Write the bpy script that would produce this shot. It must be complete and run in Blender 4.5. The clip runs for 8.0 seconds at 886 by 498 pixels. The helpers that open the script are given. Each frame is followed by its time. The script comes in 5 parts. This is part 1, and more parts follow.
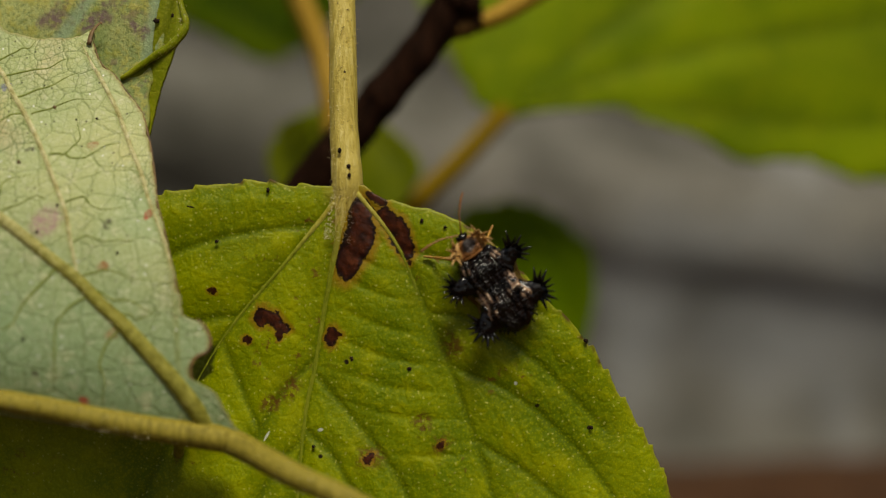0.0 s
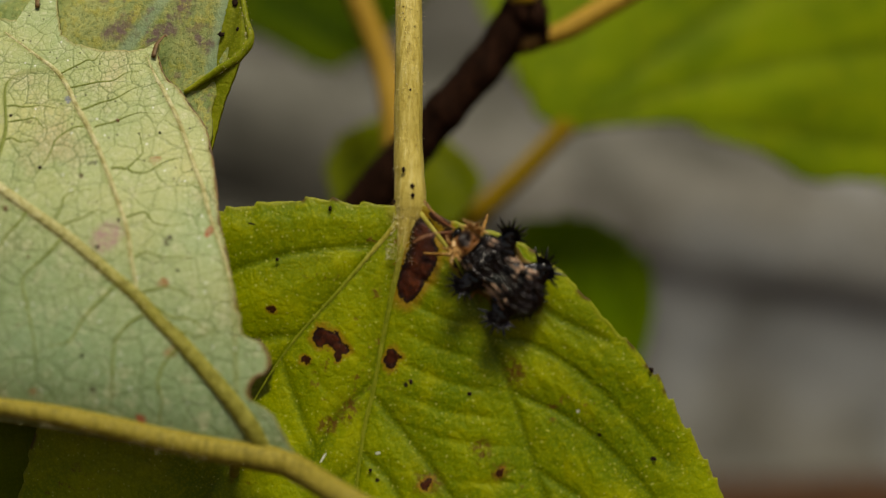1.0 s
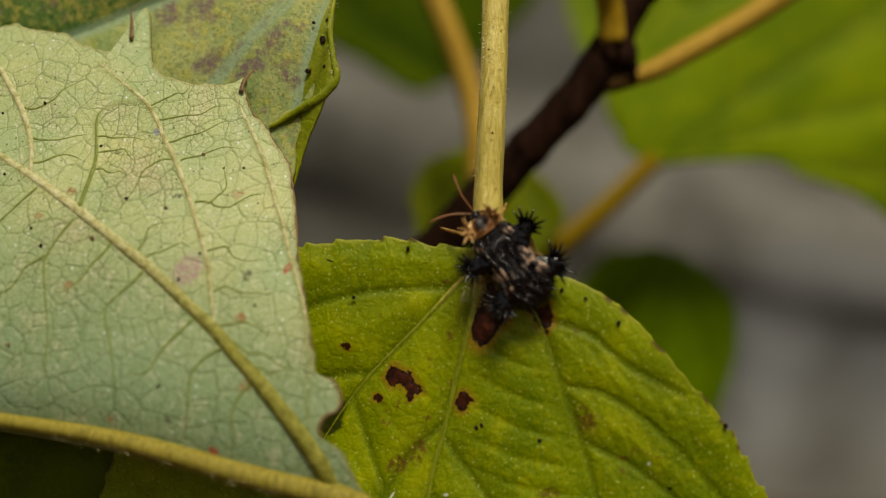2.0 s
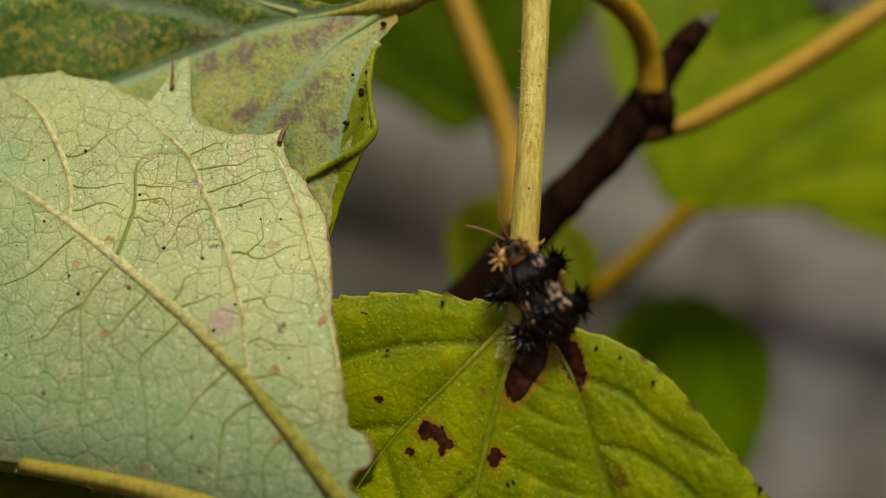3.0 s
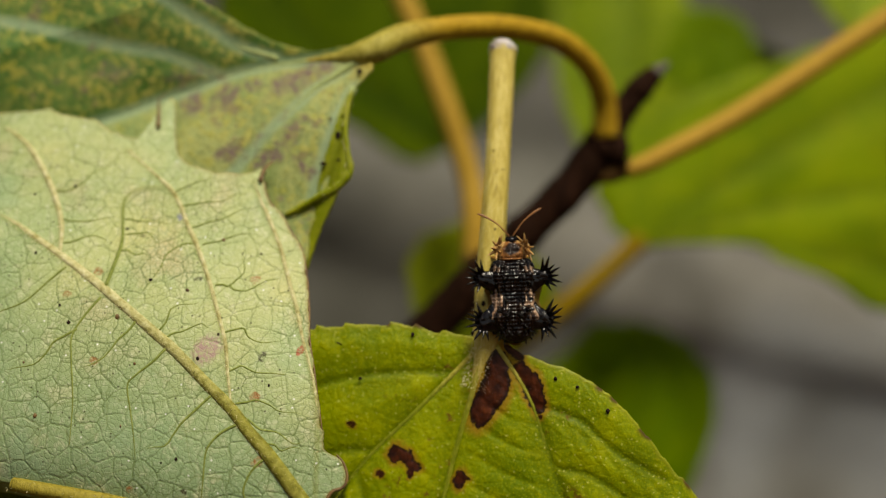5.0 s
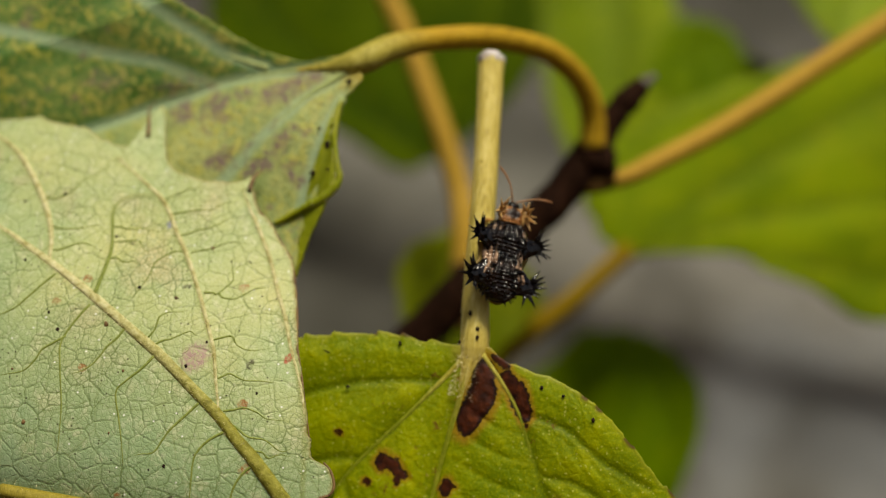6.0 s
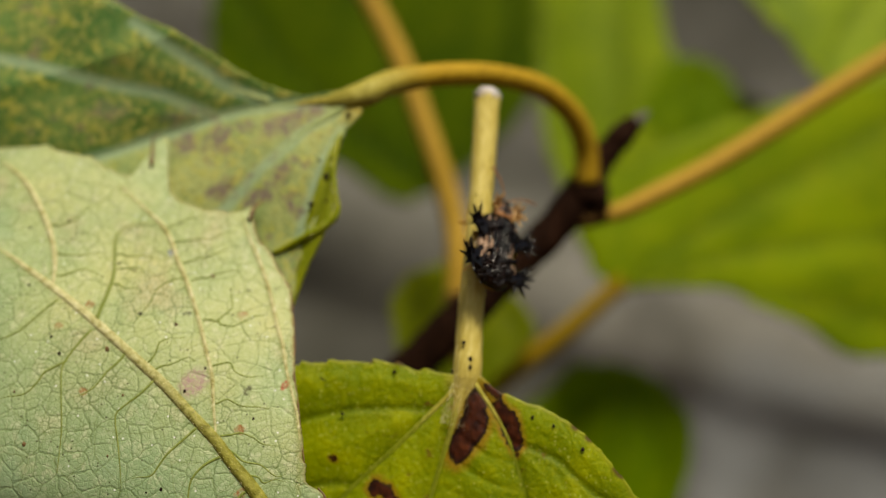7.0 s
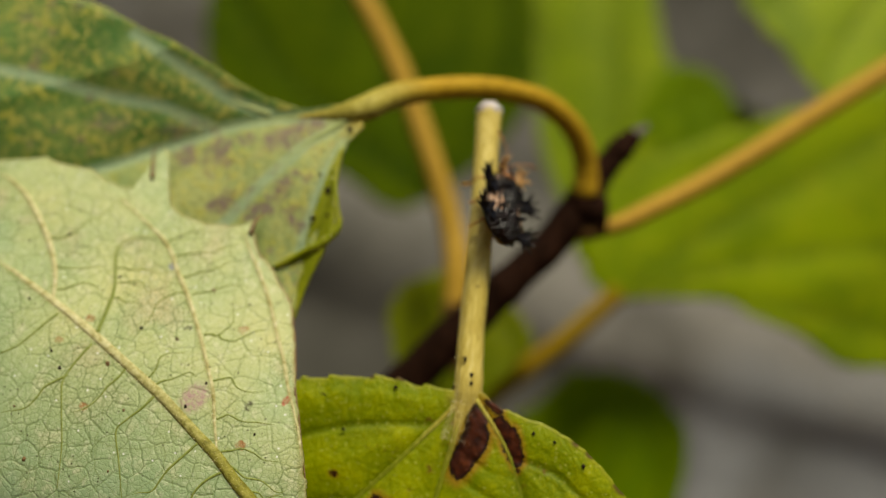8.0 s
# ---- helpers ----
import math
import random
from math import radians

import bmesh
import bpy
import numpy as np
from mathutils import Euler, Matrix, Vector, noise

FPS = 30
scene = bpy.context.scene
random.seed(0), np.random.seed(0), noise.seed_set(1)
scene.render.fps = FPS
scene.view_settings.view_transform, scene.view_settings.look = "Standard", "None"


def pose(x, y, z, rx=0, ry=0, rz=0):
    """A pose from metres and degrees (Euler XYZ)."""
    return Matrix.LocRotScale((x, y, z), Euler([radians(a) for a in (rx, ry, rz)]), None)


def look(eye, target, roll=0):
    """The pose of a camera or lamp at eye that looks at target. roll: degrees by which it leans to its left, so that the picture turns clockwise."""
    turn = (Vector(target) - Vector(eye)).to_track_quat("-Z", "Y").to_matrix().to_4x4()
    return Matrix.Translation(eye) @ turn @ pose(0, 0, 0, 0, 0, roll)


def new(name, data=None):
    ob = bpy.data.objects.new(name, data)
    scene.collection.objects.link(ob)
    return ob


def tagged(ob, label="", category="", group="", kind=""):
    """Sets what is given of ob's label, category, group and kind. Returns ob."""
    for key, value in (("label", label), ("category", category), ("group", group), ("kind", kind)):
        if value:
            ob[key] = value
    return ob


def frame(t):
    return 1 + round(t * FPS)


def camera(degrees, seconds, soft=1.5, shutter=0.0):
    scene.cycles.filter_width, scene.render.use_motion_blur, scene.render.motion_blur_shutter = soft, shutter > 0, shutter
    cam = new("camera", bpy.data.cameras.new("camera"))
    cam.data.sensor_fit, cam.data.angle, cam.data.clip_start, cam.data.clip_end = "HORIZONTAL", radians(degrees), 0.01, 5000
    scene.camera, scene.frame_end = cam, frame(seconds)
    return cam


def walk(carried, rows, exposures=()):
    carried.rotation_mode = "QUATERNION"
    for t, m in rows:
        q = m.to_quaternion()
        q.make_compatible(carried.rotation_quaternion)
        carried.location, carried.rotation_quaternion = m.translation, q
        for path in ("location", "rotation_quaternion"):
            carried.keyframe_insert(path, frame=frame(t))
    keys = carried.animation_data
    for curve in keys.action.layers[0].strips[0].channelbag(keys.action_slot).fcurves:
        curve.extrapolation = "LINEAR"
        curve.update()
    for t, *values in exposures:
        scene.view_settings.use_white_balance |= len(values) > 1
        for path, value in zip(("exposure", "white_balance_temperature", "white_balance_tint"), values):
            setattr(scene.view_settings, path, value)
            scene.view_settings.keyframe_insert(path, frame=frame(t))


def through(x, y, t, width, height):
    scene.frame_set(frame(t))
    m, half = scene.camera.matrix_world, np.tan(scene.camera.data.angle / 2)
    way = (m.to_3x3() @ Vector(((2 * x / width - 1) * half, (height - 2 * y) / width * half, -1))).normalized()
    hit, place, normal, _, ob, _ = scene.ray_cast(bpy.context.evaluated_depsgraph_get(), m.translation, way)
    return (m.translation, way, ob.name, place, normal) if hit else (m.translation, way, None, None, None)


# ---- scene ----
LIFT = 0.048          # the lens stands 48 mm over the soil
SIZE = 0.001          # plans below are in millimetres


def at(x, y, z):
    """A place in metres from the plan's millimetres."""
    return Vector((x * SIZE, y * SIZE, z * SIZE + LIFT))


# ---- camera ----
cam = camera(39.4, 8.0, soft=1.2)
cam.data.dof.use_dof = True
cam.data.dof.focus_distance = 0.0760
cam.data.dof.aperture_fstop = 14.0

# seconds, eye in mm, yaw, pitch, roll in degrees
PATH = [
    (0.0, 0.00, -0.00, 0.00, 1.80, 1.00, -0.20),
    (0.5, -0.43, 0.35, 0.09, 2.41, 1.33, 0.33),
    (1.0, -0.97, 1.39, 1.33, 4.04, 1.00, 1.12),
    (1.5, 0.53, 2.48, 2.22, 7.25, 0.88, 1.87),
    (2.0, -0.26, 1.44, 3.68, 8.22, 1.03, 3.43),
    (2.2, -1.88, -0.60, 4.54, 7.30, 1.56, 4.49),
    (3.5, 0.08, 2.41, 5.86, 10.93, 2.14, 4.43),
    (4.0, -1.36, -0.78, 6.91, 9.08, 1.93, 5.12),
    (4.5, -1.40, -3.22, 6.25, 7.69, 2.75, 5.07),
    (6.0, -1.16, -4.64, 6.58, 6.90, 3.32, 5.50),
    (6.5, -0.84, -5.59, 6.05, 6.92, 4.30, 5.92),
    (7.0, -0.89, -6.51, 6.45, 6.85, 4.79, 6.28),
    (7.5, -1.01, -6.48, 7.01, 6.86, 4.96, 6.46),
    (8.0, -1.84, -6.68, 7.54, 6.33, 4.73, 6.55),
]


def aim(x, y, z, yaw, pitch, roll):
    a, b = radians(yaw), radians(pitch)
    ahead = Vector((-math.sin(a) * math.cos(b), math.cos(a) * math.cos(b), math.sin(b)))
    eye = at(x, y, z)
    return look(eye, eye + ahead, roll)


walk(cam, [(t, aim(*row)) for t, *row in PATH],
     exposures=[(0.0, 0.06, 7000, 4), (1.0, 0.12, 7000, 4), (2.0, 0.16, 7000, 4), (3.5, 0.32, 7000, 4), (4.5, 0.42, 7000, 4), (8.0, 0.48, 7000, 4)])

# ---- world and light ----
world = bpy.data.worlds.new("overcast_sky")
scene.world = world
world.use_nodes = True
wn = world.node_tree
sky = wn.nodes.new("ShaderNodeTexSky")
sky.sky_type = "NISHITA"
sky.sun_disc = False
sky.sun_elevation, sky.sun_rotation = radians(57), radians(162)
sky.air_density, sky.dust_density = 1.0, 3.0
wn.links.new(sky.outputs[0], wn.nodes["Background"].inputs[0])
wn.nodes["Background"].inputs[1].default_value = 0.055

sun = new("sun", bpy.data.lights.new("sun", "SUN"))
sun.data.energy, sun.data.angle, sun.data.color = 3.0, radians(18), (1.0, 0.93, 0.80)
sun.matrix_world = look((0.18, -0.55, 0.9), (0, 0, 0))


# ---- node helpers ----
class Graph:
    """A material with short calls for its nodes."""

    def __init__(self, name):
        self.m = bpy.data.materials.new(name)
        self.m.use_nodes = True
        self.t = self.m.node_tree
        self.b = self.t.nodes["Principled BSDF"]
        self.out = self.t.nodes["Material Output"]
        co = self.t.nodes.new("ShaderNodeTexCoord")
        self.p = self.vec("SCALE", co.outputs["Object"], scale=1000.0)

    def put(self, socket, value):
        if isinstance(value, bpy.types.NodeSocket):
            self.t.links.new(value, socket)
        elif isinstance(value, tuple) and len(value) == 3 and socket.type == "RGBA":
            socket.default_value = (*value, 1)
        else:
            socket.default_value = value

    def vec(self, op, a, b=None, scale=None):
        n = self.t.nodes.new("ShaderNodeVectorMath")
        n.operation = op
        self.put(n.inputs[0], a)
        if b is not None:
            self.put(n.inputs[1], b)
        if scale is not None:
            self.put(n.inputs["Scale"], scale)
        return n.outputs["Value"] if op in ("LENGTH", "DOT_PRODUCT") else n.outputs[0]

    def math(self, op, a, b=0.0, clamp=False):
        n = self.t.nodes.new("ShaderNodeMath")
        n.operation, n.use_clamp = op, clamp
        self.put(n.inputs[0], a)
        self.put(n.inputs[1], b)
        return n.outputs[0]

    def noise(self, scale, detail=3.0, rough=0.55, p=None, colour=False):
        n = self.t.nodes.new("ShaderNodeTexNoise")
        self.put(n.inputs["Vector"], p or self.p)
        n.inputs["Scale"].default_value, n.inputs["Detail"].default_value = scale, detail
        n.inputs["Roughness"].default_value = rough
        return n.outputs["Color"] if colour else n.outputs["Fac"]

    def cells(self, scale, feature="DISTANCE_TO_EDGE", p=None, random=1.0):
        n = self.t.nodes.new("ShaderNodeTexVoronoi")
        n.feature, n.voronoi_dimensions = feature, "2D"
        self.put(n.inputs["Vector"], p or self.p)
        n.inputs["Scale"].default_value, n.inputs["Randomness"].default_value = scale, random
        return n.outputs["Distance"]

    def cell_tint(self, scale, p=None):
        n = self.t.nodes.new("ShaderNodeTexVoronoi")
        n.voronoi_dimensions = "2D"
        self.put(n.inputs["Vector"], p or self.p)
        n.inputs["Scale"].default_value = scale
        return self.t_sep(n.outputs["Color"])

    def t_sep(self, c):
        n = self.t.nodes.new("ShaderNodeSeparateColor")
        self.put(n.inputs[0], c)
        return n.outputs[0]

    def wobble(self, amount, scale):
        """The place, shaken by noise of that many millimetres."""
        c = self.vec("SUBTRACT", self.noise(scale, 3, colour=True), (0.5, 0.5, 0.5))
        return self.vec("ADD", self.p, self.vec("SCALE", c, scale=amount * 2))

    def flat(self, p):
        """The place in the leaf's plane: x, z, 0."""
        a, b = self.t.nodes.new("ShaderNodeSeparateXYZ"), self.t.nodes.new("ShaderNodeCombineXYZ")
        self.put(a.inputs[0], p)
        self.t.links.new(a.outputs[0], b.inputs[0])
        self.t.links.new(a.outputs[2], b.inputs[1])
        return b.outputs[0]

    def span(self, v, lo, hi, a=0.0, b=1.0):
        n = self.t.nodes.new("ShaderNodeMapRange")
        n.interpolation_type = "SMOOTHSTEP"
        for k, w in zip(("Value", "From Min", "From Max", "To Min", "To Max"), (v, lo, hi, a, b)):
            self.put(n.inputs[k], w)
        return n.outputs[0]

    def ramp(self, fac, *stops):
        n = self.t.nodes.new("ShaderNodeValToRGB")
        e = n.color_ramp.elements
        while len(e) < len(stops):
            e.new(0.5)
        for q, (at_, c) in zip(e, stops):
            q.position, q.color = at_, (*c, 1)
        self.put(n.inputs[0], fac)
        return n.outputs[0]

    def mix(self, fac, a, b, kind="MIX"):
        n = self.t.nodes.new("ShaderNodeMix")
        n.data_type, n.blend_type = "RGBA", kind
        self.put(n.inputs[0], fac)
        self.put(n.inputs[6], a)
        self.put(n.inputs[7], b)
        return n.outputs[2]

    def attr(self, name):
        n = self.t.nodes.new("ShaderNodeAttribute")
        n.attribute_name = name
        return n.outputs["Fac"]

    def bump(self, height, mm, strength=1.0):
        n = self.t.nodes.new("ShaderNodeBump")
        n.inputs["Strength"].default_value, n.inputs["Distance"].default_value = strength, mm * 0.001
        self.put(n.inputs["Height"], height)
        self.put(self.b.inputs["Normal"], n.outputs[0])
        return n.outputs[0]

    def ovals(self, shapes, p):
        """How far a place lies from the nearest of some ovals (x, z, half length, half width, degrees): 1 at their rim."""
        best = None
        for x, z, rl, rw, turn in shapes:
            n = self.t.nodes.new("ShaderNodeMapping")
            n.vector_type = "TEXTURE"
            self.put(n.inputs["Vector"], p)
            n.inputs["Location"].default_value = (x, 0, z)
            n.inputs["Rotation"].default_value = (0, radians(-turn), 0)
            n.inputs["Scale"].default_value = (rl, 1e4, rw)
            d = self.vec("LENGTH", n.outputs[0])
            best = d if best is None else self.math("MINIMUM", best, d)
        return best

    def done(self, colour, rough=0.5, spec=0.5, glow_through=0.0, through_colour=None, coat=0.0):
        self.put(self.b.inputs["Base Color"], colour)
        self.put(self.b.inputs["Roughness"], rough)
        self.b.inputs["Specular IOR Level"].default_value = spec
        self.b.inputs["Coat Weight"].default_value = coat
        if glow_through:
            tr = self.t.nodes.new("ShaderNodeBsdfTranslucent")
            self.put(tr.inputs["Color"], through_colour if through_colour is not None else colour)
            mx = self.t.nodes.new("ShaderNodeMixShader")
            mx.inputs[0].default_value = glow_through
            self.t.links.new(self.b.outputs[0], mx.inputs[1])
            self.t.links.new(tr.outputs[0], mx.inputs[2])
            self.t.links.new(mx.outputs[0], self.out.inputs["Surface"])
        return self.m


# ---- materials ----
def green_leaf_material(name, deep, bright, yellow, stains=(), specks=True, shine=0.22):
    g = Graph(name)
    big, mid, fine = g.noise(0.10, 3), g.noise(0.45, 4, 0.6), g.noise(2.6, 4, 0.7)
    col = g.mix(g.span(big, 0.36, 0.64), deep, bright)
    col = g.mix(g.span(mid, 0.46, 0.72, 0.0, 0.55), col, yellow)
    col = g.mix(g.span(fine, 0.50, 0.72, 0.0, 0.5), col, yellow)
    col = g.mix(g.span(fine, 0.46, 0.30, 0.0, 0.35), col, deep)
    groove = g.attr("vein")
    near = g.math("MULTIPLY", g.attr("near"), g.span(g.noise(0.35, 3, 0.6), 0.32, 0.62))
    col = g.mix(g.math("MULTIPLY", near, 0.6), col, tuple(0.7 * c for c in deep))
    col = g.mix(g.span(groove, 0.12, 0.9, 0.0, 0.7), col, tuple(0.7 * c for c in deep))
    net = g.cells(1.3, p=g.flat(g.wobble(0.35, 1.2)))
    col = g.mix(g.span(net, 0.08, 0.0, 0.0, 0.22), col, deep)
    gloss = g.cells(4.5, "F1", g.flat(g.wobble(0.1, 3.0)))
    col = g.mix(g.span(gloss, 0.34, 0.15, 0.0, 0.3), col, yellow)
    if specks:
        # Light yellow dots: leaf specks and tiny glints painted into the colour.
        shaken = g.flat(g.wobble(0.2, 2.5))
        glint_dots, keep = g.cells(3.2, "F1", shaken), g.span(g.cell_tint(3.2, shaken), 0.84, 0.87)
        col = g.mix(g.math("MULTIPLY", g.span(glint_dots, 0.26, 0.06, 0.0, 0.65), keep), col, (0.62, 0.60, 0.12))
        rust = g.math("MULTIPLY", g.span(g.noise(1.5, 5, 0.75), 0.58, 0.64), g.span(g.noise(0.16, 2), 0.52, 0.60))
        col = g.mix(g.math("MULTIPLY", rust, 0.8), col, (0.16, 0.06, 0.012))
        root = g.vec("LENGTH", g.vec("SUBTRACT", g.flat(g.wobble(0.5, 0.9)), (0.1, -0.2, 0.0)))
        col = g.mix(g.span(root, 1.9, 0.7, 0.0, 0.9), col, (0.40, 0.36, 0.04))
        patch = g.ovals([(1.4, -16.5, 1.1, 0.8, 30), (5.7, -15.6, 0.9, 0.6, 40), (-3.5, -12.4, 1.0, 0.7, 60), (6.4, -9.7, 1.1, 0.7, 120), (-4.6, -13.2, 0.9, 0.5, 20), (4.6, -14.4, 0.9, 0.7, 80)], g.wobble(0.5, 1.2))
        grit = g.math("MULTIPLY", g.span(patch, 1.3, 0.4), g.span(g.noise(3.2, 4, 0.75), 0.44, 0.54))
        col = g.mix(g.math("MULTIPLY", grit, 0.85), col, (0.12, 0.04, 0.008))
        fleck = g.ovals([(-4.9, -15.2, 0.34, 0.07, 60), (-1.6, -14.8, 0.16, 0.1, 10), (10.2, -12.0, 0.1, 0.1, 0)], g.p)
        col = g.mix(g.span(fleck, 1.2, 0.8, 0.0, 0.9), col, (0.80, 0.80, 0.66))
        pock = g.ovals([(-1.6, -16.4, 0.14, 0.12, 0), (0.0, -10.7, 0.13, 0.12, 0), (3.8, -11.1, 0.14, 0.11, 0), (14.7, -14.8, 0.14, 0.12, 0), (11.5, -13.4, 0.12, 0.1, 0)], g.wobble(0.08, 4.0))
        col = g.mix(g.span(pock, 1.3, 0.9), col, (0.015, 0.008, 0.004))
        # Dark gap below the pale leaf's notch, its shade painted on this blade.
        dark_gap = g.ovals([(-8.6, -10.4, 0.9, 0.5, 60), (-8.9, -11.2, 0.7, 0.5, 20)], g.wobble(0.3, 1.2))
        col = g.mix(g.span(dark_gap, 1.35, 0.8, 0.0, 0.9), col, (0.022, 0.026, 0.003))
    rim = g.attr("edge")
    col = g.mix(g.math("MULTIPLY", rim, 0.5), col, (0.30, 0.28, 0.02))
    col = g.mix(g.math("MULTIPLY", rim, g.span(g.noise(0.55, 2), 0.55, 0.62)), col, (0.07, 0.025, 0.01))
    if stains:
        p = g.wobble(0.22, 0.9)
        p = g.vec("ADD", p, g.vec("SCALE", g.vec("SUBTRACT", g.noise(3.0, 4, 0.7, colour=True), (0.5, 0.5, 0.5)), scale=0.7))
        d = g.ovals(stains, p)
        col = g.mix(g.span(d, 1.75, 1.0, 0.0, 0.8), col, (0.34, 0.17, 0.010))
        burnt = g.ramp(g.noise(1.3, 4, 0.7), (0.36, (0.012, 0.003, 0.002)), (0.54, (0.062, 0.013, 0.004)), (0.72, (0.16, 0.042, 0.013)))
        burnt = g.mix(g.span(d, 0.65, 0.95), burnt, (0.012, 0.004, 0.003))
        burnt = g.mix(g.span(g.noise(6.0, 3, 0.7), 0.66, 0.74, 0.0, 0.6), burnt, (0.30, 0.20, 0.10))
        col = g.mix(g.span(d, 1.06, 0.99), col, burnt)
    h = g.math("ADD", g.math("MULTIPLY", mid, 0.8), g.math("MULTIPLY", g.span(net, 0.0, 0.25), 0.14))
    h = g.math("ADD", h, g.math("MULTIPLY", fine, 0.6))
    g.bump(h, 0.11, 0.9)
    return g.done(col, 0.42, shine, 0.22, g.mix(0.5, col, yellow))


def underside_material():
    g = Graph("leaf_underside")
    big = g.noise(0.09, 3)
    col = g.ramp(big, (0.36, (0.38, 0.47, 0.205)), (0.52, (0.51, 0.54, 0.22)), (0.64, (0.63, 0.59, 0.24)))
    blush = g.span(g.noise(0.2, 3, 0.6), 0.52, 0.70, 0.0, 0.5)
    col = g.mix(blush, col, (0.62, 0.46, 0.27))
    # Greener leaf base, also darkened in colour for the downturned part's shade.
    foot = g.span(g.vec("DOT_PRODUCT", g.wobble(3.0, 0.15), (0.25, 0.0, 1.0)), 17.0, 3.0)
    col = g.mix(g.math("MULTIPLY", foot, 0.8), col, (0.26, 0.37, 0.19))
    mid = g.noise(0.8, 4, 0.65)
    col = g.mix(g.span(mid, 0.52, 0.70, 0.0, 0.45), col, (0.70, 0.68, 0.40))
    col = g.mix(g.span(g.noise(3.2, 4, 0.75), 0.48, 0.68, 0.0, 0.35), col, (0.78, 0.78, 0.54))
    shaken = g.flat(g.wobble(0.30, 0.9))
    net, wide = g.cells(0.72, p=shaken), g.cells(0.36, p=g.flat(g.wobble(0.7, 0.25)))
    mesh_ = g.cells(1.45, p=g.flat(g.wobble(0.22, 1.4)))
    tiny = g.cells(3.1, p=g.flat(g.wobble(0.14, 2.2)))
    fade = g.span(g.noise(0.2, 3), 0.38, 0.62, 0.25, 1.0)
    cool = g.span(g.noise(0.13, 3, 0.6), 0.53, 0.70, 0.0, 0.42)
    col = g.mix(cool, col, (0.32, 0.46, 0.28))
    col = g.mix(g.math("MULTIPLY", g.span(tiny, 0.15, 0.0, 0.0, 0.55), fade), col, (0.14, 0.22, 0.07))
    col = g.mix(g.math("MULTIPLY", g.span(mesh_, 0.075, 0.012, 0.0, 0.46), fade), col, (0.11, 0.17, 0.04))
    col = g.mix(g.math("MULTIPLY", g.span(net, 0.040, 0.006, 0.0, 0.66), g.span(fade, 0.25, 1.0, 0.6, 1.0)), col, (0.09, 0.14, 0.025))
    col = g.mix(g.span(wide, 0.024, 0.005, 0.0, 0.35), col, (0.12, 0.16, 0.025))
    near_vein = g.attr("vein")
    col = g.mix(g.span(near_vein, 0.2, 1.0, 0.0, 0.5), col, (0.24, 0.27, 0.06))
    d2, k2 = g.cells(2.2, "F1", g.flat(g.p)), g.cell_tint(2.2, g.flat(g.p))
    col = g.mix(g.math("MULTIPLY", g.span(d2, 0.15, 0.09), g.span(k2, 0.93, 0.94)), col, (0.05, 0.04, 0.025))
    # Whitish dots: cream dust, and tiny glints painted in with it.
    shifted = g.vec("ADD", g.flat(g.p), (31.0, 17.0, 0.0))
    d3, k3 = g.cells(1.6, "F1", shifted), g.cell_tint(1.6, shifted)
    col = g.mix(g.math("MULTIPLY", g.span(d3, 0.13, 0.05), g.span(k3, 0.925, 0.935)), col, (0.88, 0.88, 0.78))
    # stains that the leaf carries
    p = g.wobble(0.22, 2.2)
    grain = g.span(g.noise(4.0, 4, 0.75), 0.38, 0.58, 0.1, 0.95)
    for tint, reach, spots in (
            ((0.42, 0.26, 0.24), 1.7, [(-10.5, 13.8, 0.8, 0.6, 60)]),
            ((0.34, 0.14, 0.045), 1.15, [(-17.3, 12.5, 0.34, 0.28, 0), (-8.5, 18.4, 0.34, 0.3, 0), (-18.4, 18.0, 0.3, 0.26, 0), (-6.4, 7.4, 0.42, 0.32, 30), (-20.0, 16.4, 0.3, 0.24, 0),
                                        (-7.1, 11.2, 0.3, 0.3, 0), (-25.0, 9.0, 0.28, 0.22, 0), (-14.0, 5.0, 0.24, 0.24, 0)]),
            ((0.035, 0.018, 0.010), 1.2, [(-7.1, 13.7, 0.34, 0.24, 80), (-12.0, 18.1, 0.28, 0.16, 30), (-10.6, 5.2, 0.2, 0.18, 0), (-16.2, 20.6, 0.22, 0.14, 30)]),
            ((0.42, 0.05, 0.03), 1.2, [(-4.9, 14.2, 0.34, 0.2, 80), (-8.0, 3.6, 0.3, 0.3, 0)]),
            ((0.20, 0.20, 0.34), 1.2, [(-14.1, 22.1, 0.36, 0.28, 20)])):
        d = g.ovals(spots, p)
        col = g.mix(g.math("MULTIPLY", g.span(d, reach, 0.75), grain), col, tint)
    rim = g.attr("edge")
    col = g.mix(g.math("MULTIPLY", rim, 0.6), col, (0.28, 0.20, 0.05))
    h = g.math("ADD", g.math("MULTIPLY", g.span(net, 0.0, 0.10), 0.9), g.math("MULTIPLY", g.math("ADD", g.span(mesh_, 0.0, 0.14), g.span(tiny, 0.0, 0.16)), 0.35))
    h = g.math("ADD", h, g.math("MULTIPLY", g.noise(5.0, 3), 0.5))
    g.bump(h, 0.03, 0.9)
    return g.done(col, 0.5, 0.35, 0.22, (0.25, 0.30, 0.01))


